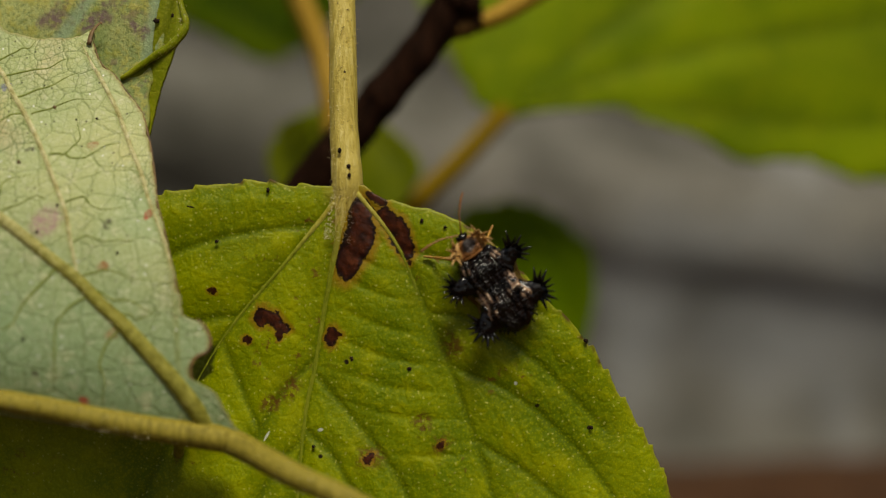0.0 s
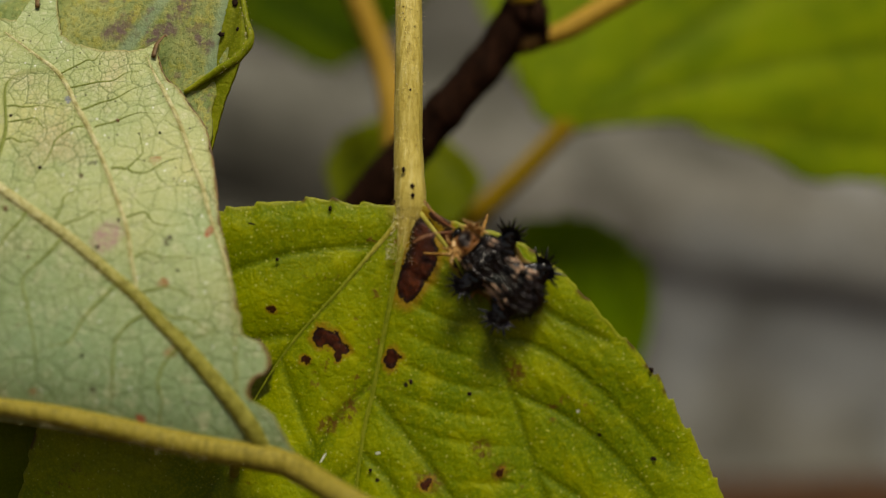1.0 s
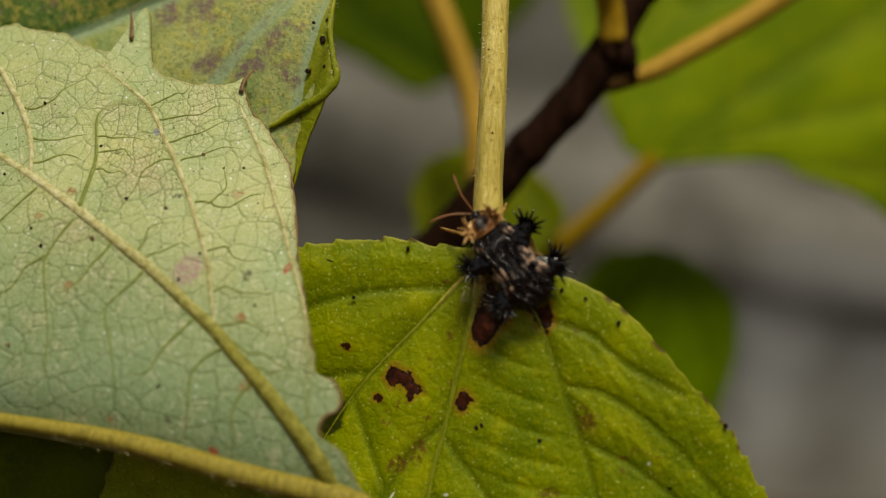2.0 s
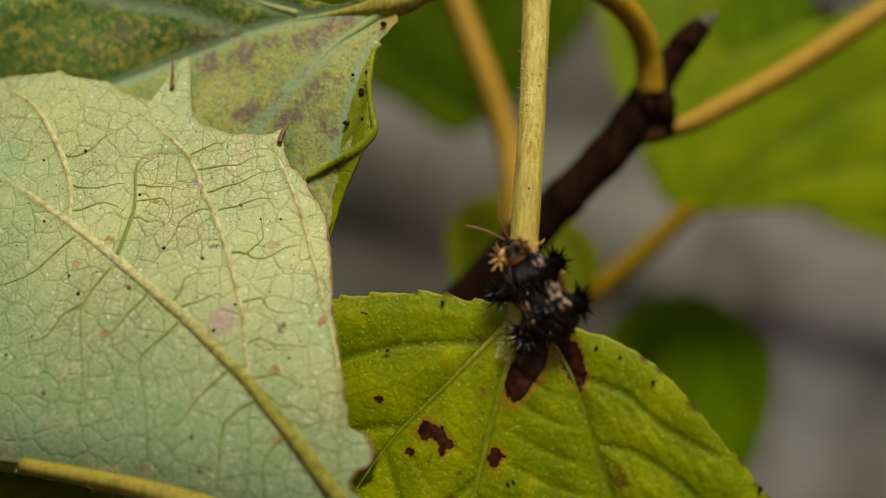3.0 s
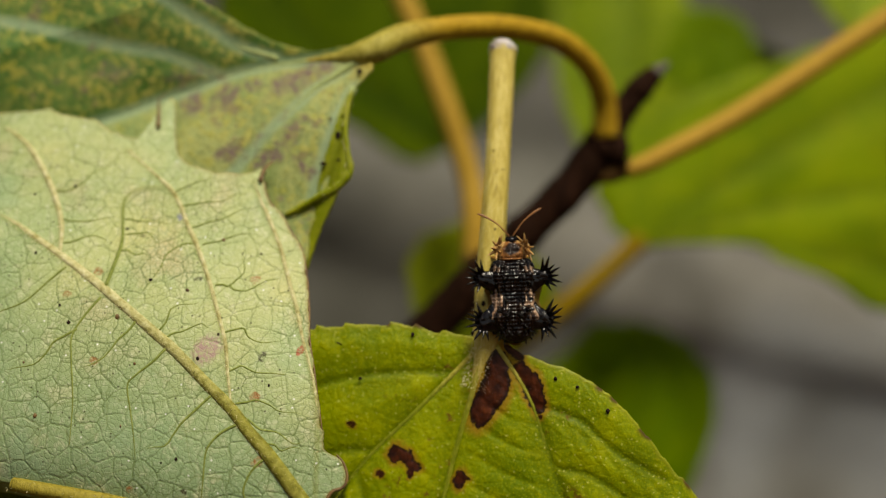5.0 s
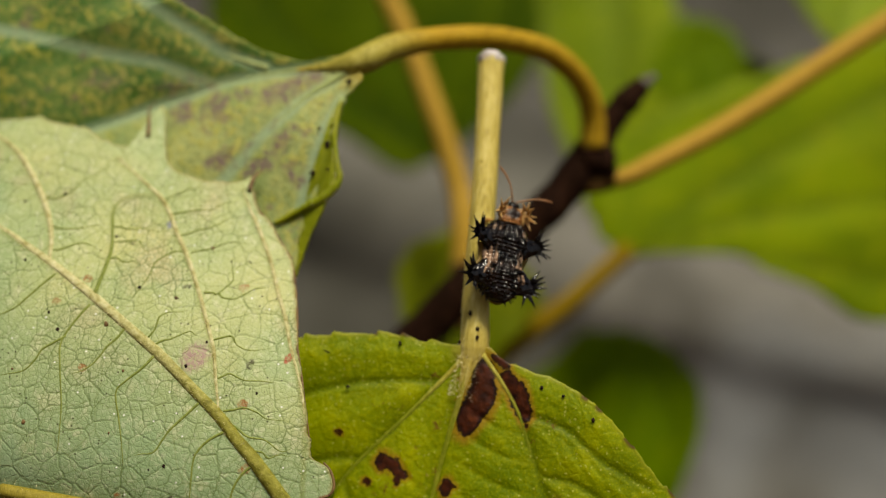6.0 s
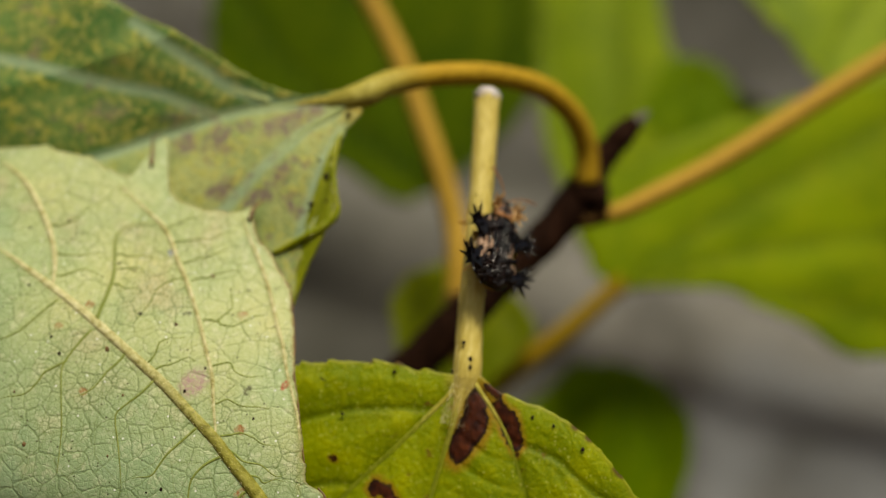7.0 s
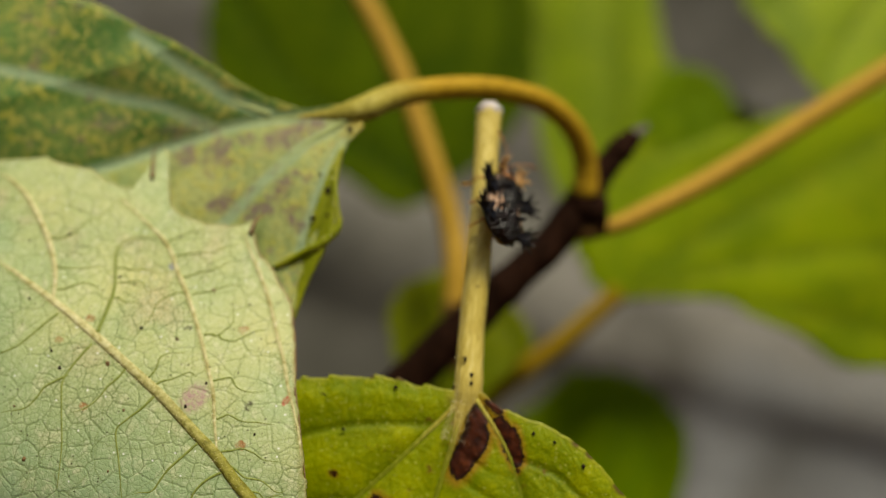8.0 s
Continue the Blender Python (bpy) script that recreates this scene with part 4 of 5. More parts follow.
    v, f = tube(np.array(stalk_line) - PALE_BASE, (0.62, 0.62, 0.64, 0.70, 0.76, 0.78, 0.72, 0.66, 0.62, 0.58, 0.5, 0.42), 130, 18, 7, 0.03, 0.03, 9)
    stalk = part("stalk", mesh("stalk", v, f), M_PALE_STALK, leaf, "olive-brown hairy stalk and midrib")
    hairs_along(stalk, PALE_BASE, stalk_line, 0.68, 420, 0.25, 18)
    for k, (line, radii, w) in enumerate(((v1, (0.5, 0.56, 0.54, 0.5, 0.48, 0.46, 0.44, 0.42, 0.40, 0.38, 0.36, 0.33, 0.28, 0.22, 0.12), -0.20), (v2, (0.13, 0.16, 0.17, 0.18, 0.18, 0.17, 0.12), -0.08),
                                           (v3, (0.16, 0.21, 0.22, 0.2, 0.14), -0.09), (v4, (0.08, 0.11, 0.14, 0.16, 0.17, 0.16, 0.1), -0.08), (lower, (0.3, 0.34, 0.3, 0.2), 0.05))):
        vein_part(leaf, PALE_BASE, line, pale_surface, radii, M_PALE_VEIN if 0 < k < 4 else M_SIDE_VEIN, w, 60, "vein", 10, k + 30)
        if k < 4:
            pts = [(x, float(pale_surface(x, z)) - w, z) for x, z in line]
            hairs_along(leaf, PALE_BASE, pts, radii[3] * 0.8, (700, 220, 160, 200)[k], 0.24, 40 + k)
    rng = np.random.default_rng(12)
    for k, line in enumerate([v5, *cross]):
        if k:
            p = spline(line, 7)
            p[1:-1] += rng.normal(0, 0.08, (5, 2))
            line = [tuple(q) for q in p]
        girth = 1.8 if k == 0 else 1.3 if k <= len(drops) else 1.05
        vein_part(leaf, PALE_BASE, line, pale_surface, (0.085 * girth, 0.07 * girth, 0.055 * girth, 0.03), M_NET, -0.04, 30, "vein", 6, k + 50)
    # withered curls on the torn edge, and the bitten notch's brown rim
    for k, line in enumerate(([(-31.8, 17.2), (-32.0, 18.3), (-32.2, 19.2), (-31.8, 19.8)], [(-24.1, 14.0), (-24.0, 14.8), (-23.6, 15.4), (-23.4, 15.3)])):
        pts = [(x, float(pale_surface(x, z)) - 0.2 - 0.15 * q, z) for q, (x, z) in enumerate(line)]
        v, f = tube(np.array(pts) - PALE_BASE, (0.18, 0.14, 0.09, 0.03), 16, 8, 0, 0, 0.2, k, 0.5)
        part("withered_curl", mesh("withered_curl", v, f), M_BROWN, leaf, "withered brown curl of leaf edge")
    rim = low_edge[4:11]
    vein_part(leaf, PALE_BASE, rim, pale_surface, (0.05, 0.12, 0.1, 0.1, 0.05), M_BROWN, -0.05, 20, "notch_rim", 6, 3)
    vein_part(leaf, PALE_BASE, side_edge, pale_surface, (0.05, 0.07, 0.08, 0.08, 0.07, 0.04), M_BROWN, -0.1, 60, "dry_margin", 6, 4)
    rng = np.random.default_rng(33)
    for k in range(26):
        x, z = rng.uniform(-40, -19.5), rng.uniform(-7, 13)
        v, f = pebble(rng.uniform(0.06, 0.14), k + 60, 0.5)
        if x > np.interp(z, (-7, -2, 3.6, 7.6, 11.4, 14), (-18.0, -18.0, -19.9, -20.8, -22.8, -25)):
            continue
        y = float(pale_surface(x, z)) - 0.02
        part("speck", mesh("speck", v + np.array((x, y, z)) - PALE_BASE, f), M_SPECK if k % 3 else M_BROWN, leaf)


make_pale_leaf()

# ---- mottled leaf and its arching stalk ----
MOTTLED_BASE = (-18.8, 79.0, 23.2)
MOTTLED_MID = [(-18.6, 23.4), (-21.0, 23.1), (-23.4, 22.7), (-25.4, 22.3), (-28.1, 21.5), (-30.1, 20.5), (-32.9, 19.4), (-35.2, 18.3), (-38, 17.2), (-50, 12.5)]


def fold_height(x):
    """The height of the leaf's fold along its midrib."""
    return np.interp(-np.asarray(x, float), [-q[0] for q in MOTTLED_MID], [q[1] for q in MOTTLED_MID])



def mottled_surface(x, z):
    x, z = np.asarray(x, float), np.asarray(z, float)
    y = 77.2 - 0.08 * (x + 21) + 0.10 * (z - 16)
    crease = z - fold_height(x)
    return y + waves(x, z, 8, 0.35) - 0.36 * np.clip(crease, 0, 7) - 0.10 * np.clip(-crease, 0, 5)


def make_mottled_leaf():
    leaf = thing("mottled_leaf", MOTTLED_BASE, "green leaf mottled yellow and purple, on an arching ochre stalk", "leaf", "leaves of the plant")
    outline = [(-18.0, 23.0), (-19.5, 24.0), (-21.8, 23.5), (-23.5, 23.7), (-25.5, 24.2), (-27.5, 25.1), (-29.6, 26.1), (-31.9, 27.2), (-34.4, 28.0), (-39, 29.8), (-48, 31),
               (-60, 28), (-70, 15), (-60, 4), (-45, 2), (-32, 6), (-24.5, 7.5), (-20.9, 8.6), (-20.6, 11.5), (-18.8, 14.2), (-18.4, 15.4), (-18.6, 16.6), (-18.9, 17.7),
               (-19.1, 19.4), (-18.9, 20.8), (-17.8, 22.4)]
    v1 = MOTTLED_MID
    v2 = [(-28.3, 21.4), (-30.6, 22.1), (-32.7, 22.7), (-35.5, 22.9), (-39.9, 23.5), (-44.3, 24.1), (-55, 24)]
    v3 = [(-18.4, 23.4), (-20.1, 22.0), (-21.5, 20.9), (-22.9, 19.3), (-24.3, 17.8), (-26.3, 15.0), (-30, 11)]
    v4 = [(-18.9, 21.0), (-19.6, 19.3), (-19.9, 17.9), (-20.3, 16.4), (-20.6, 14.9), (-20.8, 13.3)]
    v5 = [(-24.6, 22.9), (-27.5, 23.6), (-29.5, 24.7), (-31.7, 25.8), (-35, 27.6)]
    cross = []
    for a in np.linspace(0.15, 0.9, 7):
        p, q = spline(v1, 100)[int(a * 70)], spline(v3, 100)[int(a * 99)]
        cross.append([tuple(p), tuple((p + q) / 2 + (-0.5, -0.3)), tuple(q)])
    for a in np.linspace(0.1, 0.7, 5):
        p, q = spline(v2, 100)[int(a * 99)], spline(v5, 100)[min(99, int(a * 80 + 30))]
        cross.append([tuple(p), tuple((p + q) / 2 + (0.5, 0.0)), tuple(q)])
    blade("mottled_blade", leaf, MOTTLED_BASE, (-38.0, 17.5), outline, mottled_surface, [v1, v2, v3, v4, v5], M_MOTTLED,
          720, 130, 0.22, (0.10, 1.5), 0.05, 0.55, 0.22, 1.8, 0.05, 9, upper=lambda x, z: z - fold_height(x))
    for k, (line, radii) in enumerate(((v1, (0.45, 0.3, 0.22, 0.18, 0.15, 0.14, 0.12, 0.1, 0.08)), (v2, (0.16, 0.16, 0.12, 0.08, 0.05)), (v3, (0.45, 0.3, 0.2, 0.15, 0.12, 0.06)),
                                       (v4, (0.3, 0.12, 0.08, 0.05)), (v5, (0.3, 0.14, 0.1, 0.06)))):
        vein_part(leaf, MOTTLED_BASE, line, mottled_surface, radii, M_SOFT_VEIN, -0.20, 40, "midrib" if k == 0 else "vein", 8, k + 80)
    # the rolled margin hanging below the fold
    top = spline([(-18.9, 20.6), (-19.0, 18.5), (-18.6, 16.5), (-18.3, 15.2), (-19.1, 14.1), (-20.4, 13.3), (-22.4, 12.0)], 40)
    roll = [(x, float(mottled_surface(x, z)) - 0.30, z) for x, z in top]
    v, f = tube(np.array(roll) - MOTTLED_BASE, (0.10, 0.15, 0.18, 0.24, 0.26, 0.24, 0.14), 80, 12, 3, 0.10, 0.10, 15)
    part("rolled_margin", mesh("rolled_margin", v, f), M_ROLLED, leaf, "rolled yellow-green margin")
    blade("fold", leaf, MOTTLED_BASE, (-19.3, 17.0), [(-18.9, 20.8), (-18.85, 19.2), (-18.7, 17.5), (-18.4, 16.3), (-18.2, 15.2), (-19.0, 14.1), (-20.4, 13.4), (-20.4, 15.0), (-20.0, 17.0), (-19.5, 19.2)],
          lambda x, z: mottled_surface(x, z) - 0.35 + 0.25 * np.abs(x + 18.9), [[(-18.9, 20.5), (-19.1, 18.5), (-19.4, 16), (-20, 14)]], M_ROLLED, 200, 30, 0.15, (0.05, 1.0), 0.1, 0.3, 0.1, 0.8, 0.05, 4, "yellow-green folded margin").name = "folded_margin"
    blade("flap", leaf, MOTTLED_BASE, (-20.9, 11.2), [(-22.4, 12.0), (-20.6, 13.2), (-19.1, 14.0), (-19.1, 13.4), (-19.9, 11.4), (-20.4, 9.6), (-20.9, 8.0), (-22.0, 7.6), (-22.6, 10.0)],
          lambda x, z: mottled_surface(x, z) - 0.2 + 0.12 * (13.5 - z), [[(-20.5, 13.5), (-20.8, 12), (-21.2, 10), (-21.3, 8.6)]], M_ROLLED, 200, 30, 0.15, (0.05, 1.0), 0.1, 0.3, 0.1, 0.8, 0.05, 5, "yellow-green hanging flap").name = "hanging_flap"
    hairs_along(leaf, MOTTLED_BASE, [(x, float(mottled_surface(x, z)) - 0.3, z) for x, z in top[::8]], 0.2, 140, 0.22, 51)
    foot = [(x, float(mottled_surface(x, z)) + d, z) for x, z, d in ((-23.4, 22.7, 0.12), (-21.8, 23.0, 0.14), (-20.2, 23.25, 0.2), (-18.9, 23.5, 0.2))]
    arch = [*foot, (-17.7, 78.2, 24.0), (-16.6, 79.0, 24.9), (-15.2, 80.0, 25.7), (-13.4, 81.5, 26.5), (-11.6, 83.0, 27.1), (-9.7, 84.7, 27.6), (-7.7, 86.5, 27.8), (-6.0, 88.0, 27.7),
            (-4.5, 89.5, 27.1), (-3.3, 91.0, 26.2), (-2.5, 92.3, 25.0), (-2.1, 93.3, 23.6), (-1.9, 94.0, 21.6)]
    v, f = tube(np.array(arch) - MOTTLED_BASE, (0.10, 0.26, 0.52, 0.88, 0.98, 0.92, 0.86, 0.84, 0.84, 0.85, 0.86, 0.88, 0.9, 0.94, 0.98, 1.05), 110, 18, 7, 0.025, 0.02, 12)
    part("stalk", mesh("stalk", v, f), M_ARCH, leaf, "arching ochre stalk")
    rng = np.random.default_rng(71)
    for k, (x, z) in enumerate(((-19.1, 15.9), (-19.4, 17.6), (-20.2, 15.6), (-18.6, 22.2), (-19.2, 18.9), (-20.1, 18.7))):
        v, f = pebble(rng.uniform(0.12, 0.22), k + 90, 0.4)
        part("speck", mesh("speck", v + np.array((x, float(mottled_surface(x, z)) - 0.25, z)) - MOTTLED_BASE, f), M_SPECK, leaf)


make_mottled_leaf()


# ---- twig, stalks and the leaves behind ----
def make_twig():
    base = (-32.0, 96.0, -20.0)
    twig = thing("twig", base, "dark brown woody twig with knobbly leaf nodes and a broken tip", "twig")
    line = [(-32, 96, -18), (-23, 96, -6), (-14.6, 95.5, 5.0), (-9.6, 95.2, 11.2), (-7.0, 95, 14.2), (-4.4, 95, 17.3), (-2.1, 95, 20.8), (-1.0, 95, 23.3), (0.4, 95, 25.5), (1.7, 95, 27.1)]
    v, f = tube(np.array(line) - base, (2.1, 1.95, 1.72, 1.6, 1.56, 1.52, 1.55, 1.18, 1.08, 0.8), 120, 18, 5, 0.05, 0.12, 21)
    part("stem", mesh("stem", v, f), M_TWIG, twig)
    for k, (x, y, z, s) in enumerate(((-1.0, 94.4, 20.6, 1.1), (-0.3, 94.8, 19.5, 0.6), (-2.2, 93.9, 21.0, 1.0), (-9.6, 94.6, 11.0, 0.9), (-0.2, 94.4, 25.4, 0.6))):
        v, f = pebble(s, k + 7, 0.9)
        part("leaf_node", mesh("leaf_node", v + np.array((x, y, z)) - base, f), M_TWIG, twig)
    v, f = tube(np.array([(1.5, 95, 26.8), (2.1, 95, 27.5), (2.7, 95, 27.9)]) - base, (0.62, 0.4, 0.15), 10, 10, 3, 0.1, 0.15, 5)
    part("broken_tip", mesh("broken_tip", v, f), M_GREY, twig, "greyish broken tip")


def make_stalk(name, label, line, radii, seed):
    base = line[0]
    ob = thing(name, base, label, "leaf stalk", "leaf stalks behind")
    v, f = tube(np.array(line) - base, radii, 60, 14, 5, 0.03, 0.02, seed)
    part("stalk", mesh(name, v, f), M_TAN, ob)
    # the swollen foot by which it joined the wood
    foot = spline(line, 60)[:7]
    v, f = tube(foot - base, (radii[0] * 1.1, radii[0] * 1.22, radii[0] * 1.14, radii[0] * 1.02), 16, 14, 5, 0.03, 0.05, seed + 1)
    part("stalk_base", mesh("stalk_base", v, f), M_FOOT, ob, "swollen brownish stalk base")


def make_back_leaf(label, base, centre, outline, surface, veins, material, stalk=(), stalk_r=(1.1, 1.2), seed=1):
    leaf = thing("leaf", base, label, "leaf", "leaves of the plant")
    blade("back_blade", leaf, base, centre, outline, surface, veins, material, 300, 50, 0.25, (0.6, 4.0), 0.08, 0.5, 0.2, 3.0, 0.1, seed)
    for k, line in enumerate(veins[:3]):
        vein_part(leaf, base, line, surface, (0.35, 0.22, 0.18, 0.1), material, -0.1, 30, "midrib" if k == 0 else "vein", 8, seed + k)
    if stalk:
        v, f = tube(np.array(stalk) - base, stalk_r, 50, 14, 5, 0.03, 0.03, seed)
        part("stalk", mesh("stalk", v, f), M_DIM, leaf, "dull ochre stalk")


make_twig()
make_stalk("leaf_stalk", "ochre leaf stalk rising behind the green leaf", [(-12.4, 108, 6), (-13.2, 109, 15.3), (-14.4, 110, 19.8), (-17.2, 110, 26.4), (-21.5, 111, 34.9), (-27, 112, 43), (-36, 116, 54)], (1.25, 1.2, 1.15, 1.1, 1.1, 1.1), 41)
make_stalk("leaf_stalk", "long ochre leaf stalk growing from the dark twig", [(-2.3, 94.9, 18.4), (1.0, 95.6, 19.6), (3.2, 96.4, 21.0), (7.7, 98.3, 24.1), (12.3, 100.2, 27.7), (17.0, 102.1, 31.6), (22.7, 104, 36.2), (34, 108, 45), (50, 113, 57)], (0.66, 0.82, 0.9, 0.95, 1.0, 1.05), 42)

make_back_leaf("large bright yellow-green leaf on a slanting ochre stalk", (2.0, 121.0, 15.3), (30.0, 29.0),
               [(1.0, 15.0), (6, 15.6), (12, 16.2), (17, 14.6), (21.7, 13.2), (26.0, 10.8), (32.5, 11.0), (40, 9), (55, 12), (72, 24), (76, 34), (62, 44), (45, 46),
                (30, 42), (18, 37), (8, 32), (0, 27), (-2.5, 21)],
               lambda x, z: 121 + 0.22 * np.clip(np.asarray(x) - 5, 0, None) + 0.15 * (np.asarray(z) - 18), [[(1.5, 15.4), (20, 22), (45, 27), (75, 32)], [(1.5, 15.4), (12, 24), (26, 34), (40, 44)], [(1.5, 15.4), (18, 16.5), (36, 15), (52, 17)]],
               M_BACK, [(2.4, 120.7, 15.6), (-2.4, 119.5, 10.3), (-9.2, 118.5, 3.8), (-16, 117, -4), (-24, 116, -14)], (1.0, 1.05, 1.1, 1.2), 51)
make_back_leaf("bright green leaf behind the arching stalk", (-1.0, 146.0, 24.0), (6.0, 42.0),
               [(-1, 23), (9, 28.5), (19, 34.5), (22, 39.5), (14, 43.5), (7.2, 47), (4.8, 54), (2.5, 64), (-4, 70), (-12, 62), (-11, 50), (-8.5, 36), (-5, 28)],
               lambda x, z: 146 + 0.2 * (np.asarray(z) - 30), [[(-1, 24), (1, 36), (0, 50), (-3, 68)], [(-1, 24), (8, 34), (16, 40), (22, 41)], [(-1, 24), (-5, 36), (-9, 48), (-10, 58)]], M_BACK, seed=52)
make_back_leaf("glossy green leaf hanging at the plant's outer side", (31.0, 136.0, 60.0), (27.0, 52.0),
               [(13.3, 53.0), (15.4, 49.2), (19.2, 44.8), (23.4, 40.0), (31, 37), (40, 42), (44, 55), (38, 66), (24, 68), (14, 60)],
               lambda x, z: 136 + 0.1 * (np.asarray(x) - 28) + 0.35 * (np.asarray(z) - 50), [[(31, 60), (27, 52), (24, 46), (22.6, 41)], [(31, 60), (34, 52), (33, 44), (31, 38)], [(31, 60), (22, 56), (17, 52), (14, 52)]], M_BACK, seed=53)
# Added blade whose dark green stands in for a shaded gap between leaves.
make_back_leaf("small dark green blade added for a shaded gap between leaves", (9.5, 140.0, 43.6), (9.0, 38.0),
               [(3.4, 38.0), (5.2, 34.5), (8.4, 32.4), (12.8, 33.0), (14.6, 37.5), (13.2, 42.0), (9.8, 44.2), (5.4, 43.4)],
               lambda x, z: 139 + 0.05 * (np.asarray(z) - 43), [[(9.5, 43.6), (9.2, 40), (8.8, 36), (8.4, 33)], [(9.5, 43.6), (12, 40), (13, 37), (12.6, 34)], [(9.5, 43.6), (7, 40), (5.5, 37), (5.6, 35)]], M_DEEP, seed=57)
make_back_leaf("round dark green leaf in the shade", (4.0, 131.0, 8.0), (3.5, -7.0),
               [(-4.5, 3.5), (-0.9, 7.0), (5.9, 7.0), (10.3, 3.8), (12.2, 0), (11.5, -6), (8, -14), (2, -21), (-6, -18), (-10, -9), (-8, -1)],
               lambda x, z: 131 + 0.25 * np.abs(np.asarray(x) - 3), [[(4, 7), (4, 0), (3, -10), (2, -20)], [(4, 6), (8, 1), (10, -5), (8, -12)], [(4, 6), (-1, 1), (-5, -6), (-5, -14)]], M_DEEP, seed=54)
make_back_leaf("dull green leaf below the pale leaf", (-22.0, 76.5, -9.0), (-38.0, -20.0),
               [(-21, -8), (-30, -3), (-42, -2), (-56, -8), (-64, -22), (-56, -36), (-40, -42), (-26, -34), (-19, -20)],
               lambda x, z: 76.5 + 0.02 * np.abs(np.asarray(x) + 38), [[(-22, -9), (-34, -16), (-48, -22), (-62, -24)], [(-22, -9), (-32, -22), (-42, -32), (-46, -38)], [(-22, -9), (-36, -8), (-48, -10), (-58, -14)]], M_DULL, seed=58)
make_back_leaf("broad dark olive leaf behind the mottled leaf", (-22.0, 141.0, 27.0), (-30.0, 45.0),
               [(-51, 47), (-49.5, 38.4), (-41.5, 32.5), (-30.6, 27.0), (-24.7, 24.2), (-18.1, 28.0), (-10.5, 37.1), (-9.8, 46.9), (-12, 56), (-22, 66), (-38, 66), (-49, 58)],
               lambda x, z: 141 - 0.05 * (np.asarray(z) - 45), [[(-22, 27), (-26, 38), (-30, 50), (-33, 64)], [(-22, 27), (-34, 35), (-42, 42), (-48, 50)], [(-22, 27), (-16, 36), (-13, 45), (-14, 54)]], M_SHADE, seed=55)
make_back_leaf("small green leaf tucked behind the twig", (-13.0, 116.0, 16.0), (-12.8, 9.8),
               [(-20.0, 9.3), (-19.3, 13.4), (-14.3, 15.8), (-8.6, 13.4), (-5.6, 9.6), (-8.5, 5.1), (-12, 1.5), (-16.6, 3.7)],
               lambda x, z: 116 + 0.2 * (np.asarray(z) - 10), [[(-13, 15.5), (-13, 11), (-12.5, 6), (-12, 2)], [(-13, 15), (-9, 12), (-7, 9.5), (-7, 8)], [(-13, 15), (-17, 12), (-18, 9), (-18, 7)]], M_LIME, seed=56)


# ---- beetle ----
BUG = SIZE * 1.05     # a beetle unit is 1.05 mm


def bug(name, verts, faces, smooth=True, attrs=()):
    return mesh(name, np.asarray(verts, float) * 1.05, faces, smooth, attrs)


def cone(sides=6):
    """A slightly hooked spine of length 1 along x."""
    rings = [(-0.1, 0.20, 0.0), (0.3, 0.125, 0.015), (0.68, 0.075, 0.05), (1.0, 0.012, 0.10)]
    verts = [(x, r * math.cos(2 * math.pi * j / sides), z + r * math.sin(2 * math.pi * j / sides)) for x, r, z in rings for j in range(sides)]
    faces = [(k * sides + j, k * sides + (j + 1) % sides, (k + 1) * sides + (j + 1) % sides, (k + 1) * sides + j) for k in range(3) for j in range(sides)]
    faces += [tuple(range(sides))[::-1], tuple(range(3 * sides, 4 * sides))]
    return np.array(verts), faces


